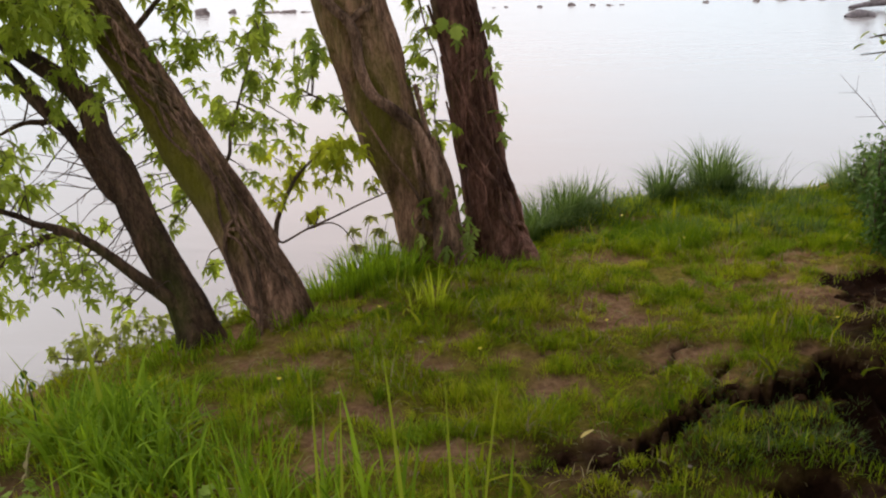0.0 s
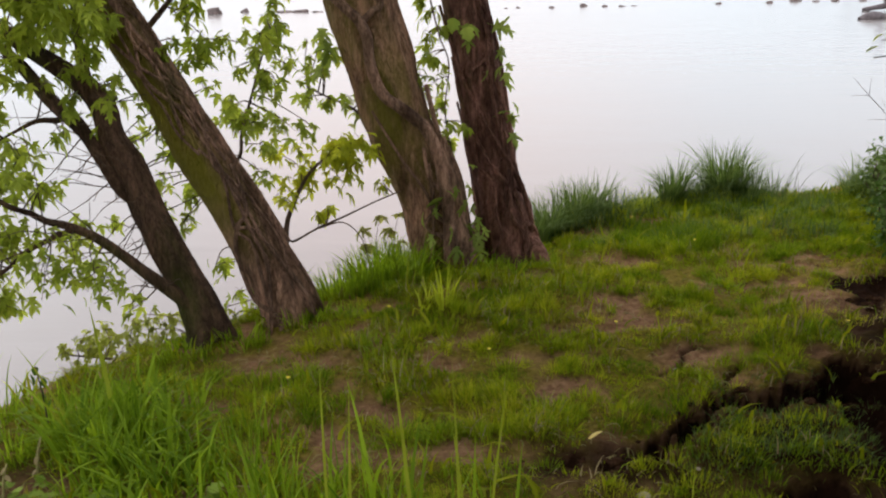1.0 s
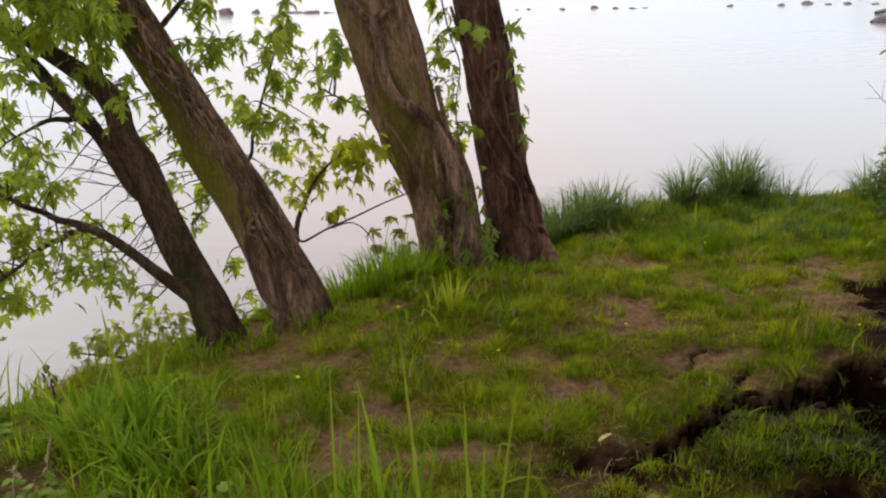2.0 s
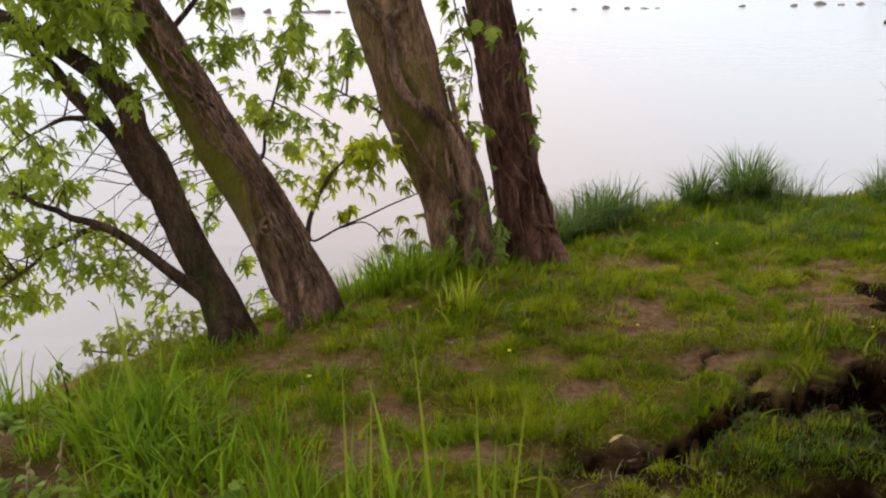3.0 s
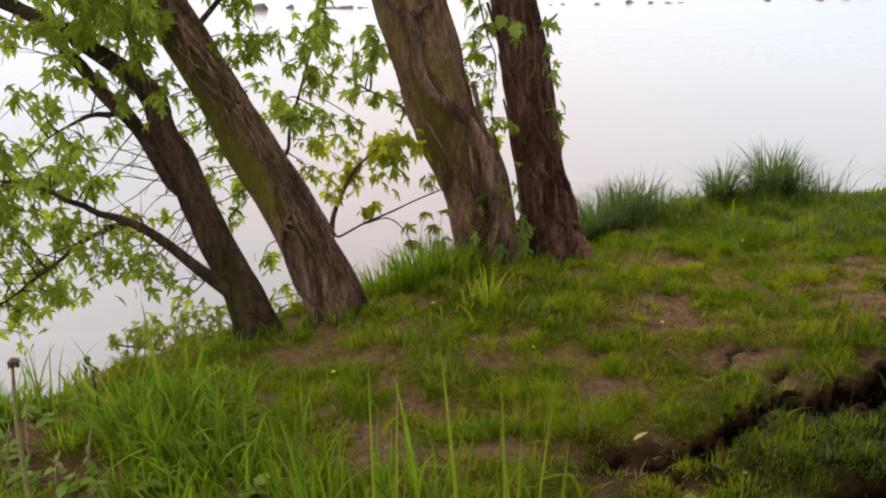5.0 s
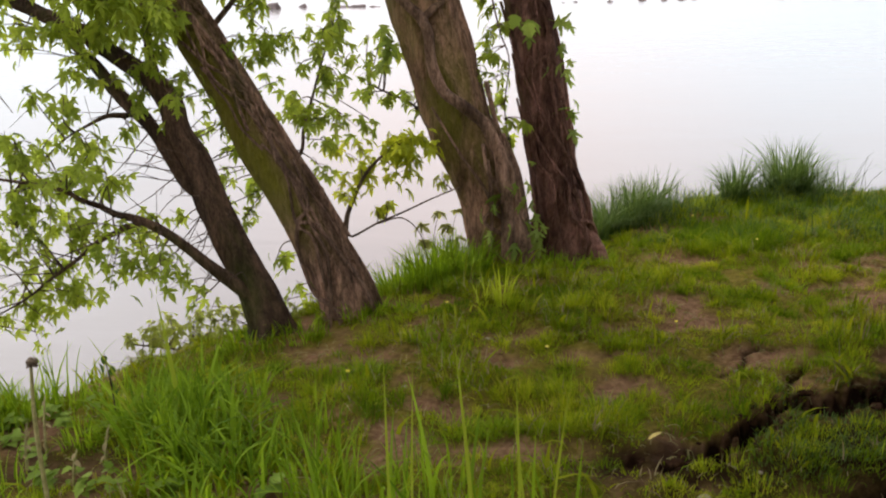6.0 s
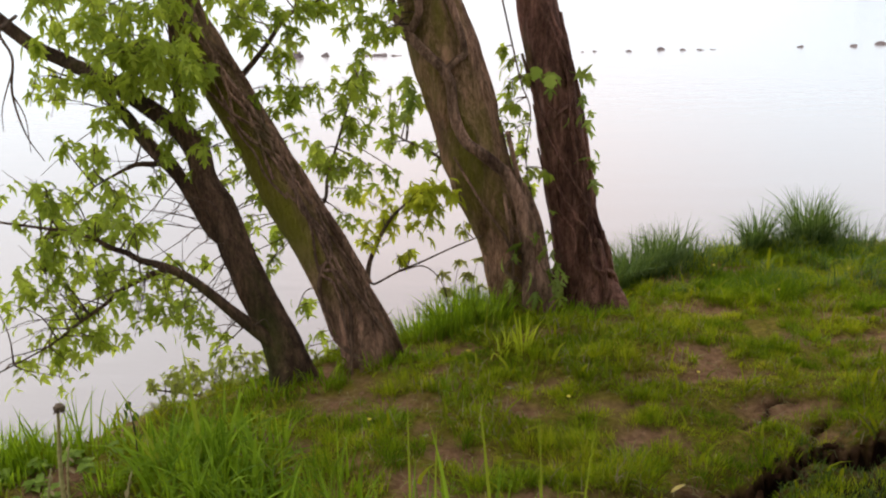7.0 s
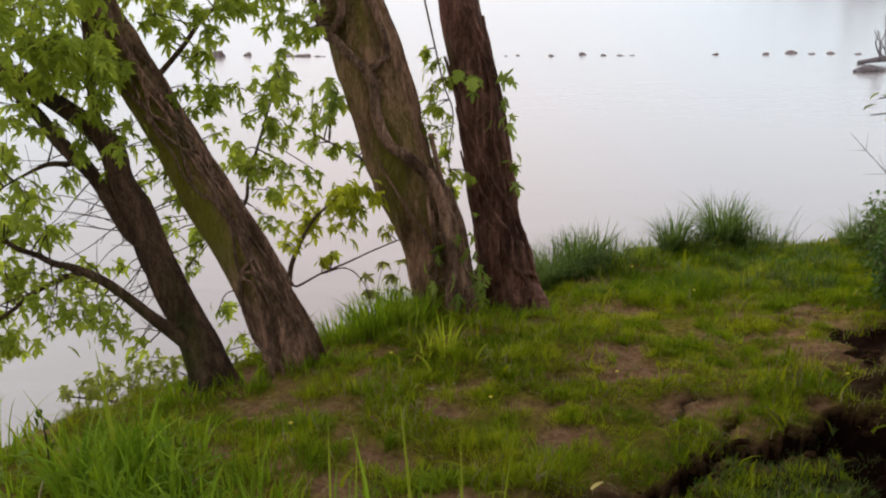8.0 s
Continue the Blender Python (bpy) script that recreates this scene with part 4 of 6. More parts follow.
def vine(rows, ways, leaves, label, size, thick=1.0, bark=VINE_BARK):
    v = thing("climbing_vine", (rows[1][0], rows[1][1] - rows[1][3], g_at(rows[1][0], rows[1][1] - rows[1][3])), label, "vine", "vines on the trunks")
    stems = []
    for k, (way, r0, r1) in enumerate(ways):
        stems.append(part("vine_stem", soup("vine_stem", *tube(vine_stem(rows, way, r0 * thick, r1 * thick), 10, 0.014, 0.10, 5, seed=k + 0.7), bark), v))
    for k, q in enumerate(leaves):
        me = leaf_mesh(MAPLES[k % 6], VINE_LEAF)
        n = 2 if rng.random() < 0.35 else 1
        for _ in range(n):
            at = np.array(q) + np.array([rng.gauss(0, 0.015) for _ in range(3)])
            part("leaf", me, stems[k % min(3, len(stems))], "", leaf_pose(at, rng.uniform(*size), rng, 0.9))
    return v


def strands(seed, count, low, high, middle, wander):
    """Thin strands that climb side by side and cross one another."""
    r = random.Random(seed)
    out = []
    for _ in range(count):
        side, z, way = r.gauss(middle, wander), low + r.uniform(0, 0.2), []
        while z < high:
            way.append((z, max(-0.95, min(0.95, side))))
            side += r.gauss((middle - side) * 0.3, 0.16)
            z += r.uniform(0.07, 0.14)
        out.append((way, r.uniform(0.006, 0.010), r.uniform(0.005, 0.008)))
    return out


vine(T2, [([(-0.3, -0.1), (-0.182, -0.05), (-0.091, -0.45), (0.007, -0.42), (0.1, -0.25), (0.173, 0.05), (0.192, 0.3), (0.247, 0.45), (0.319, 0.4), (0.373, 0.28), (0.445, 0.43), (0.522, 0.65), (0.606, 0.53), (0.688, 0.28), (0.749, 0.05), (0.85, -0.2)], 0.011, 0.008),
          ([(-0.3, 0.75), (-0.139, 0.6), (-0.068, 0.5), (0.025, 0.45), (0.137, 0.3), (0.173, 0.0), (0.192, 0.33), (0.26, 0.5), (0.36, 0.6)], 0.012, 0.007),
          ([(-0.3, -0.3), (-0.182, -0.22), (-0.068, -0.02), (0.025, 0.23), (0.118, 0.23), (0.247, 0.3), (0.337, 0.35), (0.462, 0.38), (0.585, 0.28), (0.667, 0.07), (0.75, -0.1)], 0.010, 0.008),
          ([(0.05, 0.9), (0.247, 0.8), (0.373, 0.73), (0.501, 0.75), (0.647, 0.53), (0.749, 0.45), (0.871, 0.35), (0.926, 0.35), (1.2, 0.3)], 0.015, 0.011),
          ([(-0.3, 0.7), (-0.115, 0.6), (0.007, 0.45), (0.1, 0.38), (0.21, 0.38), (0.355, 0.35), (0.45, 0.2)], 0.010, 0.006),
          ([(0.5, 0.1), (0.606, 0.2), (0.667, 0.3), (0.749, 0.33), (0.81, 0.23), (0.891, 0.28), (1.1, 0.2)], 0.009, 0.008),
          ([(0.38, 0.55), (0.501, 0.5), (0.564, 0.43), (0.647, 0.1), (0.729, 0.0), (0.85, 0.05), (1.1, 0.1)], 0.008, 0.007),
          ([(-0.3, 0.95), (-0.12, 0.85), (0.1, 0.8), (0.3, 0.75)], 0.012, 0.006), *strands(17, 2, -0.3, 0.4, 0.4, 0.3), *strands(18, 4, 0.4, 1.25, 0.30, 0.25)], [], "braided bare brown vine strands climbing the mossy trunk", (0.06, 0.09), 0.8, DARK_VINE)
vine(T3, [([(-0.28, 0.2), (-0.087, 0.28), (-0.007, 0.35), (0.098, 0.4), (0.181, 0.43), (0.242, 0.48), (0.303, 0.48), (0.364, 0.45), (0.405, 0.38), (0.485, 0.18), (0.544, 0.0), (0.622, -0.07), (0.70, -0.05), (0.778, 0.03), (0.848, 0.0), (0.901, -0.12),
            (1.01, -0.41), (1.1, -0.63), (1.2, -0.8)], 0.025, 0.015),
          ([(0.83, 0.0), (0.862, 0.23), (0.879, 0.38), (0.99, 0.42), (1.1, 0.39), (1.21, 0.22), (1.3, 0.1)], 0.012, 0.014),
          ([(-0.28, 0.35), (-0.129, 0.4), (-0.027, 0.43), (0.077, 0.53), (0.16, 0.55), (0.25, 0.52)], 0.020, 0.012),
          ([(-0.28, 0.75), (-0.1, 0.72), (0.05, 0.70), (0.2, 0.7), (0.35, 0.75), (0.55, 0.85)], 0.016, 0.008),
          ([(1.0, -0.5), (1.06, -0.2), (1.12, -0.1), (1.3, -0.2)], 0.014, 0.014),
          ([(-0.28, -0.2), (-0.1, -0.05), (0.1, 0.1), (0.3, -0.1), (0.5, -0.3)], 0.007, 0.004), ([(-0.34, 0.42), (-0.15, 0.5), (0.0, 0.56), (0.15, 0.58), (0.28, 0.54)], 0.034, 0.018), ([(-0.34, 0.7), (-0.15, 0.72), (0.0, 0.78), (0.15, 0.8), (0.3, 0.75)], 0.028, 0.014), *strands(19, 5, -0.28, 0.3, 0.6, 0.2)],
     [(-0.07, 4.17, 0.14), (-0.1, 4.17, 0.09), (0.0, 4.17, 0.19), (-0.02, 4.17, 0.03), (-0.11, 4.17, -0.02), (-0.01, 4.15, -0.06),
      (0.05, 4.25, 0.2), (0.07, 4.25, 0.1), (0.04, 4.22, 0.0), (0.08, 4.24, -0.05), (0.06, 4.26, 0.28), (-0.05, 4.15, -0.14), (0.09, 4.25, 0.03), (-0.135, 4.17, 0.10), (0.09, 4.2, -0.06), (0.03, 4.2, 0.14), (-0.064, 4.2, 0.19), (-0.51, 4.25, 0.81), (-0.517, 4.25, 0.74), (-0.54, 4.25, 0.70), (-0.50, 4.26, 0.77)],
     "thick woody vine winding up the trunk, leafy at its foot", (0.05, 0.085), 1.25)
red_vine = vine(T4, [([(-0.2, 0.9), (-0.075, 0.68), (-0.034, 0.2), (0.113, 0.23), (0.178, 0.07), (0.283, -0.15), (0.359, -0.3), (0.5, -0.5), (0.7, -0.6)], 0.013, 0.008),
          ([(-0.28, 0.85), (-0.12, 0.75), (0.05, 0.62), (0.2, 0.5), (0.4, 0.62), (0.7, 0.7), (1.0, 0.6)], 0.014, 0.006),
          ([(0.1, 0.6), (0.283, 0.23), (0.4, -0.02), (0.501, -0.2), (0.609, -0.4), (0.73, -0.55), (0.9, -0.8)], 0.012, 0.007),
          ([(-0.28, -0.8), (-0.05, -0.6), (0.2, -0.5), (0.5, -0.75)], 0.010, 0.005), *strands(20, 5, -0.28, 1.1, 0.2, 0.45)],
     [(0.21, 4.42, 0.82), (0.04, 4.42, 0.81), (0.06, 4.42, 0.78), (0.15, 4.42, 0.63), (0.23, 4.42, 0.57), (0.21, 4.42, 0.64), (0.24, 4.42, 0.49), (0.25, 4.42, 0.41), (0.26, 4.42, 0.37), (0.2, 4.42, 0.7),
      (0.02, 4.42, 0.83), (0.24, 4.42, 0.45), (0.07, 4.3, -0.02), (0.1, 4.3, -0.09), (0.09, 4.3, 0.06), (0.05, 4.3, 0.02), (0.12, 4.3, -0.03), (0.06, 4.3, -0.12)],
     "thin vine strands with a few lobed leaves on the reddish trunk", (0.045, 0.07), 0.95, BARK_RED)

for k, (x, y, z, size, turn) in enumerate(((0.170, 4.45, 0.818, 0.100, 1.95), (0.051, 4.36, 0.823, 0.075, 2.90), (0.005, 4.36, 0.857, 0.070, 3.40), (0.235, 4.42, 0.448, 0.070, 2.70), (0.223, 4.42, 0.664, 0.055, 2.60))):
    part("leaf", leaf_mesh(SOFT_SHAPE if k in (1, 2) else MAPLES[k], VINE_LEAF), red_vine, "", Matrix.Translation((x, y, z)) @ Matrix.Rotation(turn, 4, "Y") @ Matrix.Rotation(1.3, 4, "X") @ Matrix.Scale(size, 4))

# ---- sapling, seedlings and shrubs ----
SAP = [(-0.72, 4.12, -0.45, 0.017), (-0.715, 4.11, -0.15, 0.015), (-0.701, 4.1, 0.043, 0.0115), (-0.673, 4.11, 0.138, 0.0095), (-0.602, 4.122, 0.267, 0.007), (-0.506, 4.132, 0.358, 0.005), (-0.412, 4.136, 0.403, 0.003)]
SAP_SIDE = [(-0.70, 4.1, 0.02, 0.005), (-0.67, 4.06, 0.01, 0.005), (-0.561, 4.05, 0.071, 0.0042), (-0.455, 4.05, 0.117, 0.004), (-0.338, 4.05, 0.173, 0.0034), (-0.223, 4.08, 0.213, 0.0028)]
sapling = thing("sapling", (-0.72, 4.12, g_at(-0.72, 4.12)), "young maple sapling with bright yellow-green backlit leaves", "sapling")
for key, rows in (("stem", SAP), ("branch", SAP_SIDE), ("branch", [(-0.56, 4.05, 0.07, 0.004), (-0.46, 4.06, 0.09, 0.003), (-0.39, 4.07, 0.02, 0.002), (-0.36, 4.07, -0.1, 0.001)])):
    part(key, soup(key, *tube(rows, 8, 0.02, 0.06, 5), TWIG), sapling)
AS = [(-0.45, 4.15, 0.39, 0.08, 16), (-0.51, 4.11, 0.36, 0.07, 14), (-0.38, 4.13, 0.41, 0.06, 10), (-0.66, 4.21, 0.23, 0.07, 11), (-0.61, 4.23, 0.27, 0.07, 11), (-0.66, 4.09, 0.20, 0.04, 5), (-0.71, 4.18, 0.14, 0.03, 3),
      (-0.57, 4.09, 0.12, 0.03, 3), (-0.53, 4.14, 0.13, 0.03, 3), (-0.44, 4.23, 0.32, 0.05, 7), (-0.34, 4.25, 0.35, 0.04, 5), (-0.3, 4.17, 0.23, 0.04, 4)]
dress(sapling, [SAP[2:], SAP_SIDE], AS, MAPLE_SHAPE, YOUNG, MAPLE_BULK, rng, (0.032, 0.056), 295, 0.0018)

for k, (x, y, z) in enumerate([(-0.42, 4.35, -0.04), (-0.38, 4.35, -0.12), (-0.33, 4.35, 0.02), (-0.25, 4.35, 0.03), (-0.29, 4.35, -0.04), (-0.25, 4.35, -0.1), (-0.41, 4.35, -0.11), (-0.21, 4.35, -0.01)]):
    fx, fy = x + rng.uniform(-.05, .05), 4.28 + rng.uniform(-.04, .02)
    foot = g_at(fx, fy)
    plant = thing("seedling", (fx, fy, foot), "thin seedling with drooping pale green leaves at the bank's rim", "seedling", "seedlings by the trunk")
    part("stem", soup("stem", *tube([(fx, fy, foot - 0.02, 0.0018), ((fx + x) / 2, (fy + y) / 2, (foot + z) / 2 + 0.04, 0.0014), (x, y, z, 0.001)], 5, 0.03), TWIG), plant)
    for q in range(4):
        part("leaf", leaf_mesh(MAPLE_SHAPE, SEEDLING_LEAF), plant, "", leaf_pose((x, y, z), rng.uniform(0.042, 0.062), rng, 0.6))

SHRUB = [(-1.50, 3.84, -0.31, 0.06, 9), (-1.40, 3.85, -0.30, 0.06, 9), (-1.30, 3.84, -0.28, 0.06, 9), (-1.18, 3.84, -0.25, 0.06, 8), (-1.10, 3.85, -0.22, 0.05, 6), (-1.57, 3.83, -0.37, 0.05, 7), (-1.46, 3.84, -0.36, 0.06, 9), (-1.38, 3.89, -0.4, 0.06, 9), (-1.25, 3.83, -0.33, 0.06, 9), (-1.15, 3.81, -0.31, 0.05, 8), (-1.08, 3.86, -0.3, 0.05, 7), (-1.2, 3.79, -0.38, 0.05, 7),
         (-1.1, 3.8, -0.36, 0.04, 5), (-1.03, 3.9, -0.24, 0.04, 4), (-0.88, 3.83, -0.21, 0.05, 6)]
shrub = thing("shrub", (-1.2, 3.95, g_at(-1.2, 3.95)), "low spreading shrub with grey-green leaves below the bank's rim", "shrub")
SHRUB_STEMS = [[(-1.2, 3.95, g_at(-1.2, 3.95) - 0.03, 0.012), (-1.25, 3.9, -0.48, 0.009), (-1.4, 3.87, -0.42, 0.006), (-1.6, 3.84, -0.38, 0.003)],
               [(-1.2, 3.95, g_at(-1.2, 3.95) - 0.03, 0.012), (-1.12, 3.9, -0.42, 0.008), (-1.0, 3.88, -0.30, 0.005), (-0.88, 3.84, -0.23, 0.003)]]
for rows in SHRUB_STEMS:
    part("stem", soup("stem", *tube(rows, 6, 0.03), TWIG), shrub)
dress(shrub, SHRUB_STEMS, SHRUB, MAPLE_SHAPE, SHRUB_LEAF, SHRUB_BULK, rng, (0.025, 0.045), 290, 0.002)

# overhanging spray of leaves from the right-hand bush, and the bush itself
BX, BY = 2.08, 4.25
brng = random.Random(21)


def make_bush(x, y, r, high, stems, label, leaf=None):
    """A bush: stems that fan out from one foot, with many small leaves along them."""
    foot = g_at(x, y)
    ob = thing("bush", (x, y, foot), label, "bush", "bushes on the bank")
    rows, poses = [], []
    for k in range(stems):
        a, up = brng.uniform(0, 6.28), high * brng.uniform(0.3, 1.0)
        d = r * brng.uniform(0.15, 1.0)
        e = np.array((x + math.cos(a) * d, y + math.sin(a) * d, foot + up))
        s = np.array((x + math.cos(a) * 0.06, y + math.sin(a) * 0.06, foot - 0.03))
        m = (s + e) / 2 + np.array((math.cos(a) * 0.08, math.sin(a) * 0.08, 0.0))
        rows.append(tube([(*s, 0.007), (*m, 0.005), (*e, 0.002)], 5, 0.06))
        for t in np.linspace(0.12, 1.05, int(55 + 20 * high)):
            q = s + (m - s) * min(1, t * 2) + (e - m) * max(0, t * 2 - 1)
            poses.append(leaf_pose(q + np.array([brng.gauss(0, 0.035) for _ in range(3)]), brng.uniform(0.018, 0.038), brng, 0.4))
    tagged(part("stem_tangle", soup("stem_tangle", *joined(rows), TWIG), ob, "tangle of dark stems"), kind="stuff")
    tagged(part("foliage", soup("foliage", *bulk_leaves(poses, OVAL_SHAPE), leaf or BUSH_LEAF), ob), kind="stuff")
    return ob


bush = make_bush(BX, BY, 0.30, 0.46, 130, "dense dark bush with small green leaves on the bank")
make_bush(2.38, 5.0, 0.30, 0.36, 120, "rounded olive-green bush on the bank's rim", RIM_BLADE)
# the next four stand out of view, added to block light from the right
make_bush(2.02, 3.35, 0.42, 2.3, 170, "unseen tall bush added to shade the worn ground")
make_bush(2.75, 4.3, 0.45, 2.4, 130, "unseen tall bush added to block sky light from the right")
make_bush(1.30, 1.72, 0.36, 1.6, 150, "unseen tall bush added to shade the near end of the gully")
make_bush(1.50, 2.42, 0.30, 1.9, 170, "unseen tall bush added to overshadow the gully")
TWIG_R = [(2.0, 4.5, 0.15, 0.003), (2.06, 4.6, 0.22, 0.0024), (1.95, 4.6, 0.36, 0.0018), (1.84, 4.6, 0.47, 0.0013), (1.76, 4.6, 0.55, 0.0007)]
part("bare_twig", soup("bare_twig", *joined([tube(TWIG_R, 5, 0.03)] + [tube([(*TWIG_R[k][:3], 0.001), (TWIG_R[k][0] + dx, 4.6, TWIG_R[k][2] + dz, 0.0005)], 4, 0.04)
     for k, dx, dz in ((2, -0.10, 0.0), (2, -0.05, 0.09), (3, -0.08, 0.0), (3, 0.0, 0.08), (1, -0.12, 0.02))]), TWIG), bush, "thin bare twig")
SPRAY = [(1.9, 3.9, 0.3, 0.012), (1.85, 3.7, 0.62, 0.010), (1.7, 3.62, 0.80, 0.007), (1.5, 3.6, 0.85, 0.005), (1.4, 3.6, 0.84, 0.002)]
SPRAY[0] = (BX, BY, g_at(BX, BY), 0.014)
part("branch", soup("branch", *joined([tube(SPRAY, 6, 0.04), tube([(1.62, 3.61, 0.83, 0.004), (1.5, 3.6, 0.80, 0.003), (1.38, 3.6, 0.785, 0.002)], 5, 0.04)]), TWIG), bush)
for x, y, z in [(1.4, 3.6, 0.86), (1.44, 3.6, 0.88), (1.39, 3.6, 0.82), (1.45, 3.6, 0.83), (1.46, 3.6, 0.79), (1.51, 3.6, 0.85), (1.55, 3.6, 0.80), (1.42, 3.62, 0.85)]:
    part("leaf", leaf_mesh(OVAL_SHAPE, SHRUB_LEAF), bush, "", leaf_pose((x, y, z), brng.uniform(0.035, 0.05), brng, 0.5))

# an unseen thicket added behind, beside and above the camera to shade the bank
trng = random.Random(31)
poses = []
for k in range(5200):
    a = trng.uniform(math.radians(-215), math.radians(8))
    d = trng.uniform(2.4, 4.2) if a < math.radians(-35) else trng.uniform(2.1, 3.4)
    x, y = math.cos(a) * d + 0.2, math.sin(a) * d + 1.6
    if (x > -1.9 or y < 0.0) and not (x > 0 and y > 1.6 and x < 1.75 + 0.2 * (y - 2)):
        poses.append(leaf_pose((x, y, g_at(x, y) + trng.uniform(0.05, 4.6)), trng.uniform(0.12, 0.26), trng, 0.3))
# overhead clumps out of view, added to darken the ground at the right
for k in range(3400):
    c = [(1.2, 2.0, 2.1), (1.5, 2.6, 2.2), (2.0, 1.9, 2.2), (1.3, 2.3, 2.6), (2.1, 2.9, 2.0), (1.0, 2.5, 2.5)][k % 6]
    poses.append(leaf_pose([v + trng.gauss(0, s) for v, s in zip(c, (0.35, 0.35, 0.16))], trng.uniform(0.12, 0.24), trng, 0.3))
for k in range(2600):
    c = [(1.25, 3.1, 1.85), (1.65, 3.25, 1.8), (0.95, 2.85, 1.95), (1.5, 2.75, 1.8)][k % 4]
    poses.append(leaf_pose([v + trng.gauss(0, s) for v, s in zip(c, (0.28, 0.24, 0.09))], trng.uniform(0.1, 0.2), trng, 0.3))
for k in range(11000):
    c = [(1.15, 2.4, 1.6), (1.4, 2.6, 1.6), (0.90, 2.45, 1.62), (1.12, 2.75, 1.58), (1.4, 2.95, 1.6), (0.95, 1.95, 1.58), (1.25, 1.9, 1.58), (0.75, 2.2, 1.6)][k % 8]
    poses.append(leaf_pose([v + trng.gauss(0, s) for v, s in zip(c, (0.24, 0.24, 0.04))], trng.uniform(0.1, 0.18), trng, 0.3))
rows = [tube([(3.1, 2.6, 1.6, 0.05), (2.4, 2.8, 1.95, 0.035), (1.7, 3.1, 1.9, 0.022), (1.1, 3.05, 1.9, 0.01)], 8, 0.1), tube([(3.1, 2.2, 1.6, 0.05), (2.2, 2.3, 2.1, 0.035), (1.5, 2.4, 2.2, 0.022), (0.9, 2.6, 2.1, 0.01)], 8, 0.1),
        tube([(3.1, 2.6, -0.2, 0.09), (3.15, 2.5, 0.8, 0.075), (3.1, 2.4, 1.8, 0.06), (3.0, 2.3, 3.2, 0.03)], 10, 0.1, 0.08, 7)]
for k in range(9):
    a = math.radians(-200 + 25 * k)
    x, y = math.cos(a) * 3.2 + 0.2, math.sin(a) * 3.2 + 1.6
    rows.append(tube([(x, y, g_at(x, y) - 0.1, 0.09), (x + trng.uniform(-.1, .1), y, 1.5, 0.07), (x * 0.9, y * 0.9, 3.0, 0.05), (x * 0.7, y * 0.8 + 0.3, 4.0, 0.02)], 10, 0.1, 0.08, 7, seed=k))
tagged(new("unseen_thicket_stems", soup("unseen_thicket_stems", *joined(rows), BARK_DARK)), "dark stems added inside the unseen thicket", "thicket", kind="stuff")
thicket = new("thicket", soup("thicket", *bulk_leaves(poses, SOFT_SHAPE), BUSH_LEAF))
tagged(thicket, "unseen leafy thicket added to shade the bank", "thicket", kind="stuff")

# ---- stones and driftwood in the river ----
def stone_mesh(name, size, mat, seed, detail=3, rough=1.0):
    bm = bmesh.new()
    bmesh.ops.create_icosphere(bm, subdivisions=detail, radius=1.0)
    for v in bm.verts:
        p = v.co + Vector((seed * 3.1, seed * 1.7, seed))
        v.co *= 1 + 0.35 * rough * noise.noise(p * 1.1) + 0.16 * rough * noise.noise(p * 3.1)
        v.co.x, v.co.y, v.co.z = v.co.x * size[0], v.co.y * size[1], v.co.z * size[2]
    me = bpy.data.meshes.new(name)
    bm.to_mesh(me)
    bm.free()
    me.materials.append(mat)
    me.polygons.foreach_set("use_smooth", np.ones(len(me.polygons), bool))
    return me


STONES = [(-11.5, 45.7, 0.42, 0.36), (-10.2, 46.4, 0.24, 0.2), (-8.2, 46.1, 0.5, 0.12), (-7.4, 46.0, 0.42, 0.16), (-6.6, 45.9, 0.4, 0.1), (-4.5, 46.0, 0.25, 0.1), (0.9, 46.2, 0.25, 0.08), (2.6, 46.0, 0.2, 0.08),
          (3.2, 46.2, 0.2, 0.12), (4.8, 45.9, 0.22, 0.14), (6.4, 46.4, 0.32, 0.2), (7.4, 46.1, 0.25, 0.12), (8.2, 46.0, 0.4, 0.1), (8.8, 46.1, 0.25, 0.08), (13.0, 46.4, 0.25, 0.14), (15.4, 46.3, 0.3, 0.15),
          (16.9, 47.0, 0.45, 0.2), (17.8, 46.6, 0.3, 0.15), (18.8, 46.8, 0.4, 0.18), (20.0, 46.4, 0.3, 0.14)]
for k, (x, y, w, h) in enumerate(STONES):
    thing("river_stone", (x, y, WATER_Z - 0.03), "dark wet stone standing out of the pale river", "stone", "row of stones across the river",
          data=stone_mesh("river_stone", (w * (0.85 if x < -5 else 0.62), w * 0.5, h * (0.95 if x < -5 else 0.75)), RIVER_STONE, k + 1.3, 3, 1.6))
snag = thing("driftwood_snag", (19.1, 41.6, WATER_Z), "dark driftwood snag with bare branches in the river", "driftwood")
srng = random.Random(4)
part("log", soup("log", *tube([(18.0, 41.8, -2.85, 0.08), (18.9, 41.6, -2.68, 0.13), (20.1, 41.4, -2.6, 0.16), (21.5, 41.2, -2.8, 0.13)], 12, 0.1, 0.1, 8), DRIFTWOOD), snag)
part("log", soup("log", *tube([(16.5, 38.5, -2.95, 0.16), (17.0, 38.5, -2.8, 0.22), (17.7, 38.6, -2.92, 0.16)], 12, 0.1, 0.1, 8), DRIFTWOOD), snag)
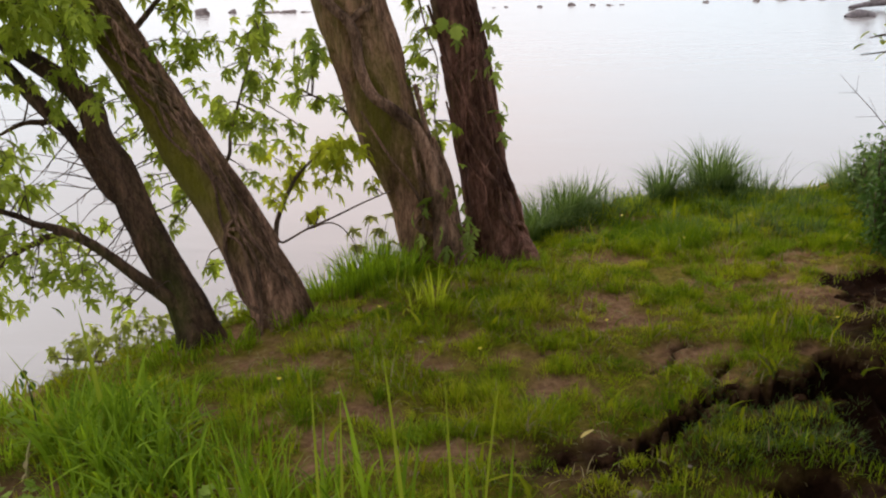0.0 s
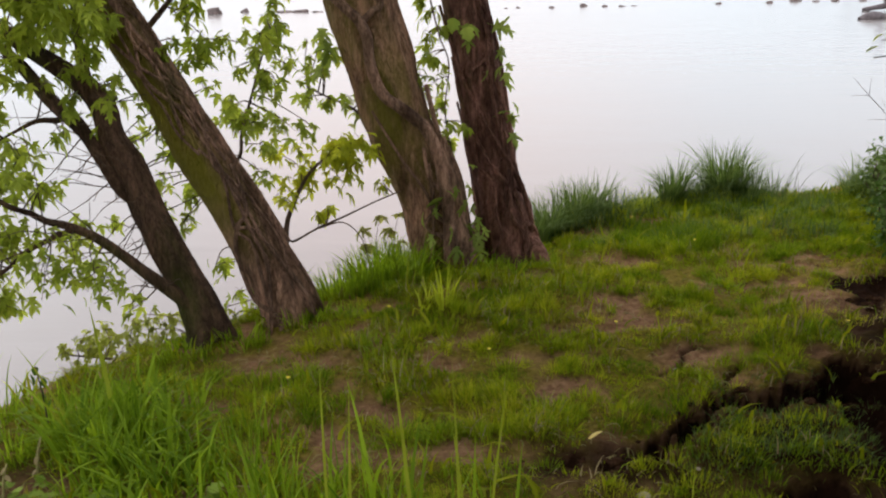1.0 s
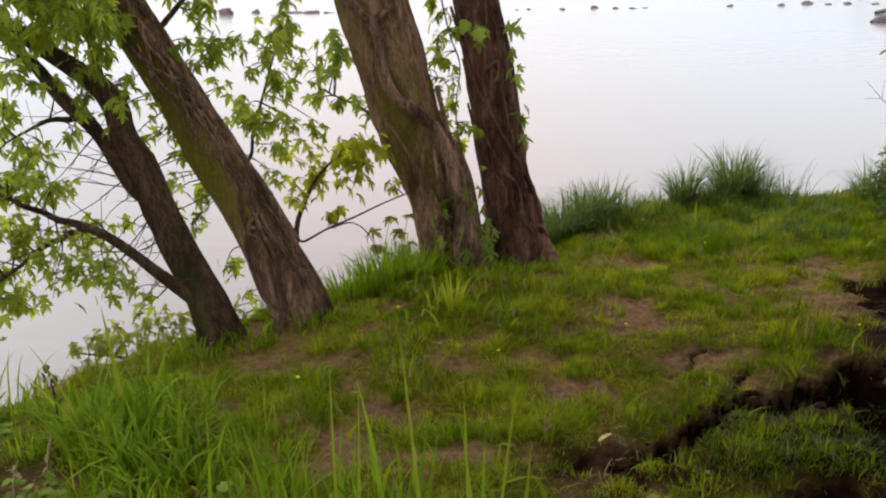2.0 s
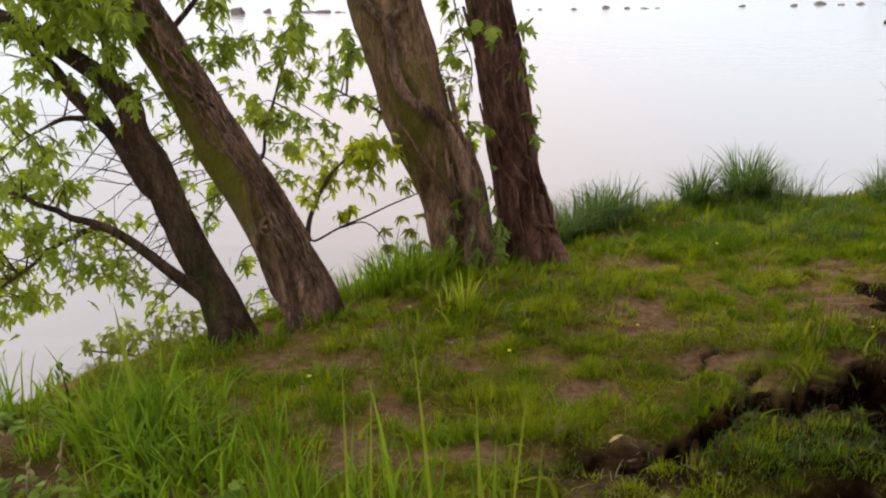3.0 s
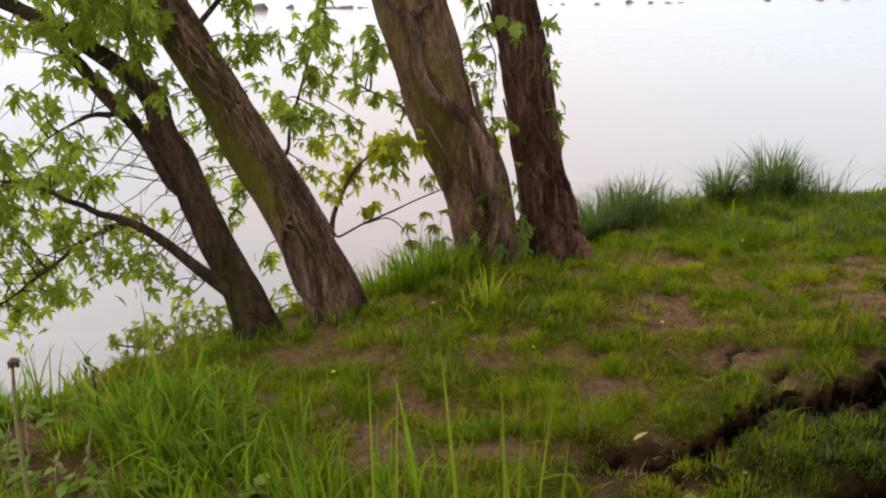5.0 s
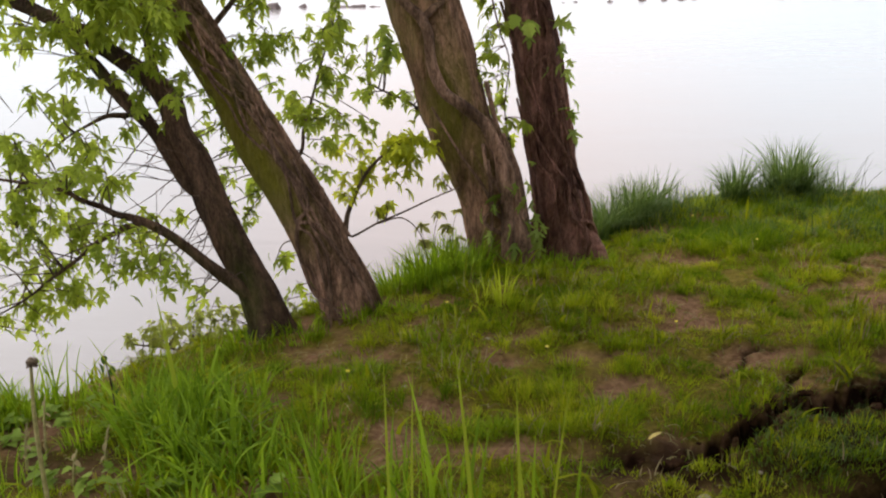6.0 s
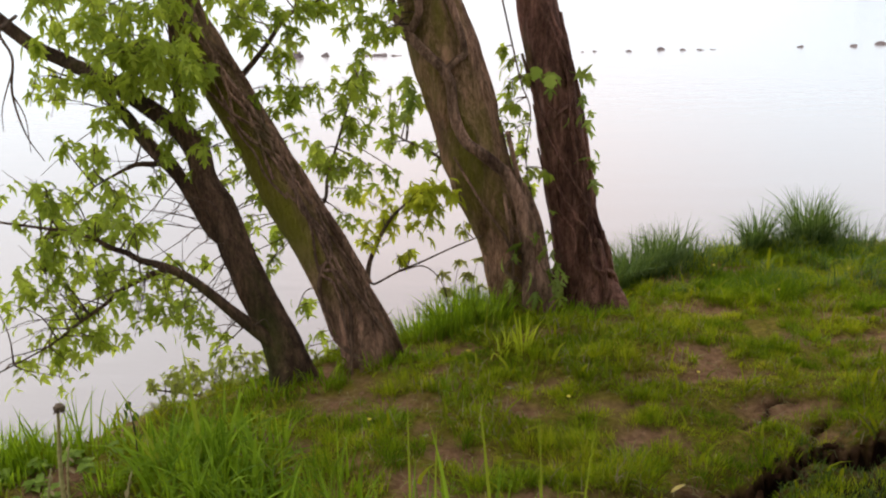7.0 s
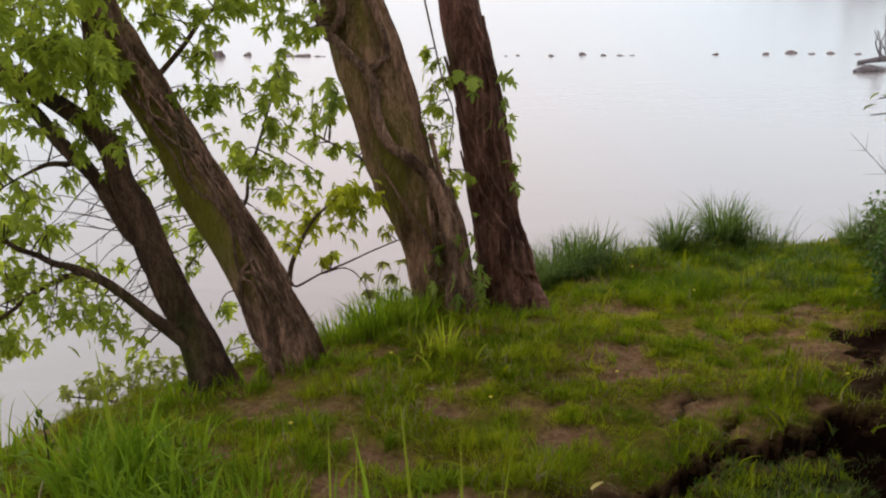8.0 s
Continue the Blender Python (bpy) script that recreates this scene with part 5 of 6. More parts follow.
for k in range(14):
    x = srng.uniform(18.7, 21.3)
    part("branch", soup("branch", *tube([(x, 41.5, -2.65, 0.03), (x + srng.uniform(-.5, .3), 41.5, -2.6 + srng.uniform(.3, .8), 0.03), (x + srng.uniform(-1.2, .3), 41.5 + srng.uniform(-.5, .5), -2.6 + srng.uniform(.8, 1.9), 0.012)], 5, 0.2), DRIFTWOOD), snag)

# far bank
frng = random.Random(8)
poses = []
for k in range(5200):
    y = frng.uniform(200, 1450) if k % 4 else 1525
    x = 82 + 0.183 * (y - 212) + frng.uniform(4, 30) if k % 4 else frng.uniform(-800, 560)
    z = -2.4 + 11 * frng.random() ** 1.3 * (0.6 + 0.4 * float(vnoise(y / 23.0, x / 40.0)))
    p = Matrix.Translation((x, y, z)) @ Euler((frng.uniform(0, 6), frng.uniform(0, 6), frng.uniform(0, 6))).to_matrix().to_4x4() @ Matrix.Scale(frng.uniform(2.5, 6.5), 4)
    poses.append(p)
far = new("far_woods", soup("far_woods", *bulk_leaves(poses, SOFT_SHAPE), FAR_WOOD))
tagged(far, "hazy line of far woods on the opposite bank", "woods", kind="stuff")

# ---- grass ----
nrng = np.random.RandomState(7)


def lawn(name, count, x0, x1, y0, y1, hlo, hhi, wide, mat, label, keep_bare=0.06):
    x, y = nrng.uniform(x0, x1, count), nrng.uniform(y0, y1, count)
    d, s = to_line(x, y, EDGE)
    clump = 0.6 * vnoise(x * 8 + 5, y * 8) + 0.4 * vnoise(x * 21, y * 21 + 9)
    dens = np.clip((clump - 0.28) * 3.4, 0.10, 1) * np.clip(1 - bareness(x, y) * 1.7, keep_bare, 1) * np.clip(1 - humus(x, y) * 1.5, 0.0, 1) * (1 - 0.7 * shade_and_mud(x, y))
    ok = (nrng.rand(count) < dens) & (d * s > -0.5)
    x, y, clump = x[ok], y[ok], clump[ok]
    n = len(x)
    h = (hlo + (hhi - hlo) * nrng.rand(n) ** 1.6) * (0.15 + 2.6 * clump ** 2)
    v, f = blades(np.stack([x, y, height(x, y) - 0.004], 1), h, wide * nrng.uniform(0.6, 1.2, n), nrng.uniform(0, 6.283, n), nrng.uniform(0.15, 1.3, n), 3)
    ob = new(name, soup(name, v, f, mat))
    tagged(ob, label, "grass", kind="stuff")


lawn("short_grass", 130000, -1.9, 2.6, 2.1, 5.9, 0.015, 0.035, 0.0042, LAWN, "short clumpy green grass on the bank", 0.07)
lawn("rough_grass", 7000, -1.7, 2.6, 2.0, 5.9, 0.03, 0.08, 0.004, TALL, "longer blades scattered among the short grass")
lawn("outer_grass", 45000, -6.0, 6.5, -3.0, 6.2, 0.05, 0.12, 0.012, LAWN, "rough grass on the wider bank")
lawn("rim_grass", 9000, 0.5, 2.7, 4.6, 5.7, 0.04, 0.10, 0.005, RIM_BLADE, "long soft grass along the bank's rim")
lawn("dry_grass", 12000, -1.6, 2.4, 2.1, 5.6, 0.03, 0.06, 0.004, STRAW, "dry straw blades lying in the grass", 0.5)


def turf(name, tufts, x0, x1, y0, y1, label, low, high, per, wide, shift=0.0):
    """Many small cushions of fine grass, uneven in height, reach and colour, leaving the worn soil bare between them."""
    cx, cy = nrng.uniform(x0, x1, tufts), nrng.uniform(y0, y1, tufts)
    d, s = to_line(cx, cy, EDGE)
    keep = (nrng.rand(tufts) < np.clip(1.15 - 1.7 * bareness(cx, cy), 0.02, 1) * np.clip(1 - 2.0 * humus(cx, cy), 0, 1)) & (d * s > -0.1)
    cx, cy = cx[keep], cy[keep]
    k = len(cx)
    rank = 0.65 * vnoise(cx * 3.3 + 9, cy * 4.1 + 2) + 0.35 * nrng.rand(k)
    tall = (low + (high - low) * np.clip((rank - 0.2) / 0.6, 0, 1)) * nrng.uniform(0.7, 1.3, k)
    reach = nrng.uniform(0.025, 0.07, k)
    # the mask lowers tone, so shade by the gully is painted into the blades
    tone = np.clip(0.5 + shift - 0.25 * shade_and_mud(cx, cy) + 1.25 * (vnoise(cx * 5 + 31, cy * 7 + 17) - 0.5) + nrng.normal(0, 0.22, k), 0.02, 0.95)
    i = np.repeat(np.arange(k), per)
    n = len(i)
    a, r = nrng.uniform(0, 6.283, n), np.sqrt(nrng.rand(n))
    x, y = cx[i] + reach[i] * r * np.cos(a), cy[i] + reach[i] * r * np.sin(a)
    grown = nrng.rand(n) < np.clip(1.3 - 1.5 * bareness(x, y), 0.03, 1) * np.clip(1 - 3 * humus(x, y), 0, 1) * (1 - 0.5 * shade_and_mud(x, y))
    i, a, r, x, y = i[grown], a[grown], r[grown], x[grown], y[grown]
    n = len(i)
    h = tall[i] * (1.05 - 0.5 * r ** 2) * nrng.uniform(0.5, 1.1, n)
    bend = 0.12 + 0.75 * r * nrng.uniform(0.4, 1.2, n)
    v, f = blades(np.stack([x, y, height(x, y) - 0.005], 1), h, wide * nrng.uniform(0.6, 1.2, n), a + nrng.normal(0, 0.6, n), bend, 3)
    me = soup(name, v, f, TURF)
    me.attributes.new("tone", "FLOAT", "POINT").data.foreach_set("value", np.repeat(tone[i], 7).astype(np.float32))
    tagged(new(name, me), label, "grass", kind="stuff")


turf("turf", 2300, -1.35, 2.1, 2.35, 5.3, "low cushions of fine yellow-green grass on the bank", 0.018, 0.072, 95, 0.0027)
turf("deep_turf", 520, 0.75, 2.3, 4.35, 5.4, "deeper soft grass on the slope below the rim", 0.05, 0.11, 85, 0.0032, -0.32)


def tuft(x, y, n, hgt, spread_r, wide, mat, label, bend=(0.1, 0.7), lean=None, name="grass_tuft", group="grass tufts"):
    a, r = nrng.uniform(0, 6.283, n), spread_r * np.sqrt(nrng.rand(n))
    px, py = x + r * np.cos(a), y + r * np.sin(a)
    h = hgt * nrng.uniform(0.45, 1.0, n)
    turn = a + nrng.normal(0, 0.7, n) if lean is None else lean + nrng.normal(0, 0.8, n)
    pos = np.stack([px, py, height(px, py) - 0.01], 1)
    v, f = blades(pos, h, wide * nrng.uniform(0.6, 1.2, n), turn, nrng.uniform(*bend, n), 5)
    base = Vector((x, y, g_at(x, y)))
    clump = thing(name, base, label, "grass", group)
    tagged(part("foliage", soup("foliage", v, f, mat), clump), kind="stuff")
    return clump


BLADES = []
for k in range(12):
    v, f = blades(np.zeros((1, 3)), np.ones(1), np.full(1, 0.042 + 0.007 * (k % 4)), np.zeros(1), np.full(1, 0.04 + 0.065 * k + (0.5 if k % 3 == 2 else 0)), 6)
    BLADES.append(soup("blade", v, f, TALL_SINGLE))


NARROW = []
for k in range(12):
    v, f = blades(np.zeros((1, 3)), np.ones(1), np.full(1, 0.022 + 0.004 * (k % 4)), np.zeros(1), np.full(1, 0.04 + 0.05 * k), 6)
    NARROW.append(soup("blade", v, f, TALL_SINGLE))


def add_blades(clump, x, y, n, hgt, spread_r, kinds=BLADES):
    """Single tall blades that stand out of a clump, each a part of its own."""
    for _ in range(n):
        a, r = nrng.uniform(0, 6.283), spread_r * math.sqrt(nrng.rand())
        px, py = x + r * math.cos(a), y + r * math.sin(a)
        part("blade", kinds[nrng.randint(12)], clump, "", Matrix.Translation((px, py, g_at(px, py) - 0.01)) @ Matrix.Rotation(nrng.uniform(0, 6.283), 4, "Z") @ Matrix.Scale(hgt * nrng.uniform(0.4, 1.12), 4))


# foreground clumps near the camera
for x, y, n, hgt, r in ((-1.06, 2.82, 95, 0.25, 0.13), (-0.93, 2.75, 95, 0.25, 0.13), (-1.04, 2.98, 80, 0.23, 0.13), (-0.82, 2.64, 95, 0.23, 0.12), (-1.13, 2.92, 70, 0.22, 0.09), (-0.86, 2.9, 80, 0.20, 0.13), (-0.95, 2.58, 70, 0.20, 0.10), (-0.76, 2.47, 60, 0.2, 0.12), (-0.70, 2.60, 50, 0.19, 0.10)):
    clump = tuft(x, y, n - 30, hgt * 0.9, r, 0.011, TALL, "lush clump of tall bright green grass", (0.1, 1.1), group="foreground clumps")
    add_blades(clump, x, y, 44, hgt, r * 1.1)
    tuft(x, y, n, hgt * 0.45, r * 1.2, 0.007, LAWN, "short green undergrowth in the tall clump", (0.2, 1.2), group="undergrowth")
for x, y, n, hgt, r in ((-0.36, 2.3, 60, 0.32, 0.11), (-0.48, 2.42, 60, 0.26, 0.10), (-0.20, 2.2, 46, 0.38, 0.10), (-0.06, 2.16, 34, 0.36, 0.10), (0.08, 2.14, 18, 0.34, 0.09), (-0.22, 2.48, 36, 0.20, 0.12), (-0.56, 2.72, 50, 0.2, 0.1)):
    clump = tuft(x, y, n // 2, hgt * 0.8, r, 0.008, TALL, "loose clump of tall upright grass blades", (0.02, 0.6), group="foreground clumps")
    add_blades(clump, x, y, n // 2, hgt, r, NARROW)
    tuft(x, y, n, hgt * 0.35, r * 1.2, 0.006, LAWN, "short green undergrowth in the loose clump", (0.2, 1.2), group="undergrowth")
for x, y, n, hgt, r in ((-1.82, 3.08, 200, 0.22, 0.12), (-1.68, 3.14, 170, 0.17, 0.11), (-1.95, 2.95, 200, 0.24, 0.12), (-1.62, 3.12, 90, 0.12, 0.13), (-1.80, 3.05, 120, 0.16, 0.14), (-1.50, 3.18, 90, 0.10, 0.12), (-1.36, 3.20, 80, 0.10, 0.10), (-1.74, 2.95, 90, 0.14, 0.12), (-1.47, 3.10, 9, 0.36, 0.05), (-1.56, 3.12, 8, 0.27, 0.05), (-1.66, 3.15, 12, 0.28, 0.08), (-1.3, 2.86, 70, 0.12, 0.08), (-1.4, 2.55, 40, 0.16, 0.1)):
    tuft(x, y, n, hgt, r, 0.008, TALL, "clump of green grass at the bank's rim", group="rim clumps")
# single tall blades: tip x, y, z and foot x, y
for tx, ty, tz, fx, fy, w in ((-0.119, 1.95, 0.60, -0.085, 1.98, 0.013), (-0.245, 1.98, 0.555, -0.25, 1.98, 0.010), (-0.19, 1.95, 0.53, -0.21, 1.97, 0.009), (0.085, 1.9, 0.585, 0.04, 1.95, 0.008), (-0.013, 2.0, 0.52, 0.0, 2.0, 0.010),
                              (-1.016, 2.85, 0.271, -1.0, 2.87, 0.022), (-1.212, 2.8, 0.172, -1.11, 2.84, 0.015), (-1.222, 2.75, 0.119, -1.09, 2.80, 0.014), (0.492, 2.2, 0.175, 0.49, 2.2, 0.008), (-0.02, 1.98, 0.44, 0.02, 2.0, 0.008)):
    foot = g_at(fx, fy)
    d = Vector((tx - fx, ty - fy))
    k = np.arange(9) / 8
    c = np.stack([fx + d.x * k ** 1.6, fy + d.y * k ** 1.6, foot - 0.01 + (tz - foot) * k], 1)
    ww = w * 0.36 * (1 - k ** 2.5)
    v = np.vstack([c - np.stack([ww, 0.3 * ww, 0 * ww], 1), c + np.stack([ww, -0.3 * ww, 0 * ww], 1), c + np.stack([0 * ww, -0.5 * ww, 0 * ww], 1)])
    f = [(a + q, b + q, b + q + 1, a + q + 1) for q in range(8) for a, b in ((0, 18), (18, 9))]
    thing("tall_grass", (fx, fy, foot), "single tall pale green blade of grass", "grass", "tall grasses", data=soup("grass_blade", v - np.array((fx, fy, foot)), f, PALE_BLADE))
# yellow-green tuft and the long grass round the trunks
tuft(-0.05, 3.72, 22, 0.24, 0.04, 0.010, BRIGHT_BLADE, "bright yellow-green grass tuft in the turf", (0.1, 0.5))
tuft(-0.13, 3.70, 16, 0.17, 0.05, 0.009, BRIGHT_BLADE, "bright yellow-green grass tuft in the turf", (0.3, 1.1))
for x, y, n, hgt, r in ((-0.34, 4.10, 300, 0.23, 0.13), (-0.22, 4.14, 260, 0.22, 0.12), (-0.46, 4.04, 220, 0.19, 0.11), (-0.15, 4.2, 110, 0.13, 0.09), (0.05, 4.22, 80, 0.12, 0.08), (0.16, 4.28, 50, 0.10, 0.07), (0.37, 4.38, 70, 0.11, 0.09),
                        (-0.58, 3.74, 90, 0.11, 0.1), (-0.8, 3.62, 90, 0.10, 0.1), (-1.0, 3.56, 90, 0.10, 0.1)):
    tuft(x, y, n, hgt, r, 0.007, TALL, "soft long grass at the foot of the trunks", (0.1, 0.8), group="long grass by the trunks")
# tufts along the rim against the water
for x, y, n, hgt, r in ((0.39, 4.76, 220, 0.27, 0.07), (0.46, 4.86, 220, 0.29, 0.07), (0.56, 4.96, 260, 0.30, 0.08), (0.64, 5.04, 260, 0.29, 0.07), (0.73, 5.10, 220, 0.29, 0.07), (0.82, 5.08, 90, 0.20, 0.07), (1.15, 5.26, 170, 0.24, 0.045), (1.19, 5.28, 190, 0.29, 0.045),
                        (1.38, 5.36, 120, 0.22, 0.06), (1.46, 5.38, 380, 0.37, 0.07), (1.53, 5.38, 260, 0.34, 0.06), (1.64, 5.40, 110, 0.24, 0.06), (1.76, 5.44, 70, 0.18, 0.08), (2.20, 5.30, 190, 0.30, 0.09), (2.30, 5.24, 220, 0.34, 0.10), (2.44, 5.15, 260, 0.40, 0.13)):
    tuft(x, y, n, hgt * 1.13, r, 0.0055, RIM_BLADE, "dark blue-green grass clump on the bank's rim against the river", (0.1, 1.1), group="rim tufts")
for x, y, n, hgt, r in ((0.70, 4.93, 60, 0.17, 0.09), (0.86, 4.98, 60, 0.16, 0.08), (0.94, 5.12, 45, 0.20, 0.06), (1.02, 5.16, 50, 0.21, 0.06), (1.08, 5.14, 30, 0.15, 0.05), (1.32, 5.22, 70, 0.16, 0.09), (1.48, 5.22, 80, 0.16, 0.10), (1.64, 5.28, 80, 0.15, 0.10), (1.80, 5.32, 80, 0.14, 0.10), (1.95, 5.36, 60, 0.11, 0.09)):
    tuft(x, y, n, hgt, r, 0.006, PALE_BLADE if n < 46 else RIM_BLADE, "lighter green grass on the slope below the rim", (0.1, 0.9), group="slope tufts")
for fx, tall, many in ((1.74, 0.30, 7), (1.82, 0.36, 6), (1.88, 0.34, 4), (1.50, 0.46, 7), (0.72, 0.34, 7), (1.18, 0.34, 4), (0.58, 0.30, 5)):
    tuft(fx, 5.42 if fx > 1 else 5.06, many, tall, 0.04, 0.004, SEED_STALK, "few thin dark grass stalks on the rim", (0.25, 0.6), lean=0.2, name="dry_stalks", group="dry stalks")

# ---- small things ----
stalk = thing("seedhead_plant", (-1.15, 2.35, g_at(-1.15, 2.35)), "dry brown seed head on a pale bare stalk", "plant")
part("stalk", soup("stalk", *tube([(-1.15, 2.35, g_at(-1.15, 2.35) - 0.02, 0.006), (-1.138, 2.35, 0.13, 0.0055), (-1.117, 2.35, 0.315, 0.0035)], 7, 0.04), STALK), stalk)
prng = random.Random(2)
seedhead = part("seedhead", stone_mesh("seedhead", (0.012, 0.012, 0.010), SEEDHEAD, 2.2), stalk, "round dry brown head", Matrix.Translation((-1.116, 2.35, 0.312)))
poses = [Matrix.Translation((-1.116, 2.35, 0.308)) @ Euler((prng.uniform(-1, 1), prng.uniform(-1, 1), prng.uniform(0, 6))).to_matrix().to_4x4() @ Matrix.Scale(0.016, 4) for _ in range(26)]
part("bract_ring", soup("bract_ring", *bulk_leaves(poses, OVAL_SHAPE), SEEDHEAD), seedhead)

x, y = 0.352, 2.71
thing("fallen_leaf", (x, y, g_at(x, y) + 0.02), "small curled yellow leaf lying on the soil", "leaf",
      data=soup("fallen_leaf", np.vstack([OVAL_SHAPE[0] * (0.024, 0.052, 0.04)]) @ np.array(Matrix.Rotation(-0.9, 3, "Z") @ Matrix.Rotation(0.3, 3, "X")).T, OVAL_SHAPE[1], FALLEN))
for x, y, w in ((0.45, 2.46, 0.02), (0.30, 2.62, 0.008), (0.62, 2.6, 0.009), (1.28, 3.7, 0.01), (-0.1, 3.42, 0.009), (-0.02, 3.5, 0.007), (0.7, 3.2, 0.008), (-0.35, 3.05, 0.009)):
    thing("pebble", (x, y, g_at(x, y) + w * 0.2), "small pale pebble on the bare soil", "pebble", "pebbles", data=stone_mesh("pebble", (w, w * 0.7, w * 0.5), PEBBLE, x * 7 + y, 2))
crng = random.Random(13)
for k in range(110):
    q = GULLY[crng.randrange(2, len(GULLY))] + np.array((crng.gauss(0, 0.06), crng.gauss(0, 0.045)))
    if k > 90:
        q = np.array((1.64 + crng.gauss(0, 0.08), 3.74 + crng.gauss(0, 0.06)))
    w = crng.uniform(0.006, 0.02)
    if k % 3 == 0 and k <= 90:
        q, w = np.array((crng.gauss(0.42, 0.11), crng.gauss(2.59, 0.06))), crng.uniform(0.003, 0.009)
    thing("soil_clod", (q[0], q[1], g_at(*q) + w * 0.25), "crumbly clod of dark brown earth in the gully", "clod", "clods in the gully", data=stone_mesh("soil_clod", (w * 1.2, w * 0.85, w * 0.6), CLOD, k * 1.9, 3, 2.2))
for x, y in ((1.47, 4.74), (-0.52, 3.03), (0.1, 3.25), (1.08, 4.46), (0.88, 4.89), (1.33, 3.4), (0.55, 3.45), (-0.25, 3.6)):
    f = thing("yellow_flower", (x, y, g_at(x, y)), "tiny yellow flower in the grass", "flower", "yellow flowers")
    top = g_at(x, y) + 0.06
    part("stem", soup("stem", *tube([(x, y, g_at(x, y) - 0.01, 0.0014), (x + 0.004, y, top - 0.02, 0.0012), (x, y, top, 0.001)], 5, 0.03), TALL), f)
    poses = [Matrix.Translation((x, y, top)) @ Matrix.Rotation(q * 0.9, 4, "Z") @ Matrix.Rotation(0.35, 4, "X") @ Matrix.Scale(0.008, 4) for q in range(7)]
    part("blossom", soup("blossom", *bulk_leaves(poses, OVAL_SHAPE), PETAL), f)
# broad-leaved weeds on the dark soil by the tall grass
WEED = leaf_material("weed_leaf", (0.11, 0.17, 0.02), (0.30, 0.38, 0.07), (1.3, 1.35, 0.9), False, 0.4, 0.55)
wrng = random.Random(44)
for x, y, n, size in ((-1.62, 3.02, 12, 0.045), (-1.50, 3.04, 12, 0.04), (-1.70, 2.95, 12, 0.045), (-1.42, 2.97, 10, 0.036), (-1.56, 2.90, 12, 0.04), (-1.36, 3.06, 10, 0.036), (-1.46, 2.82, 9, 0.036), (-1.36, 2.68, 9, 0.03), (-1.30, 2.60, 10, 0.04), (-1.16, 2.56, 9, 0.036), (-1.06, 2.52, 8, 0.034), (-1.22, 2.62, 6, 0.03), (-1.12, 2.6, 7, 0.03), (-1.55, 2.74, 8, 0.04), (-0.62, 2.45, 6, 0.045), (-0.9, 2.5, 7, 0.05)):
    w = thing("weed", (x, y, g_at(x, y)), "low broad-leaved green weed on dark soil", "weed", "weeds")
    for k in range(n):
        a = k * 2.4 + wrng.uniform(-0.3, 0.3)
        m = Matrix.Translation((x + 0.012 * math.cos(a), y + 0.012 * math.sin(a), g_at(x, y) + wrng.uniform(0.01, 0.05))) @ Matrix.Rotation(a, 4, "Z") @ Matrix.Rotation(wrng.uniform(-0.2, 0.5), 4, "X") @ Matrix.Scale(size * wrng.uniform(0.7, 1.2), 4)
        part("leaf", leaf_mesh(SOFT_SHAPE, WEED), w, "", m)
w = thing("weed", (-1.22, 2.9, g_at(-1.22, 2.9)), "thin upright weed with a few dark drooping leaves", "weed", "weeds")
part("stem", soup("stem", *tube([(-1.22, 2.9, g_at(-1.22, 2.9) - 0.01, 0.003), (-1.215, 2.9, -0.08, 0.0025), (-1.222, 2.9, 0.05, 0.0015)], 5, 0.03), TWIG), w)
for k, (dx, dz) in enumerate(((0.0, 0.045), (-0.02, 0.02), (0.015, 0.01), (0.01, -0.03), (0.03, -0.06))):
    part("leaf", leaf_mesh(OVAL_SHAPE, BUSH_LEAF), w, "", leaf_pose((-1.222 + dx, 2.9, dz), 0.035, wrng, 1.2))
for x, y, hgt in ((-1.40, 2.8, 0.20), (-1.17, 2.7, 0.13), (-1.42, 2.72, 0.16), (-1.22, 2.6, 0.12)):
    s = thing("withered_stem", (x, y, g_at(x, y)), "withered rusty-brown plant stem", "plant", "withered stems")
    g = g_at(x, y)
    part("stalk", soup("stalk", *tube([(x, y, g - 0.01, 0.005), (x + 0.01, y, g + hgt * 0.5, 0.004), (x + 0.03, y, g + hgt, 0.002)], 6, 0.03), STALK), s)
    for k in range(5):
        part("leaf", leaf_mesh(OVAL_SHAPE, STRAW), s, "", leaf_pose((x + 0.006 * k, y, g + hgt * (0.2 + 0.17 * k)), 0.024, wrng, 0.9))
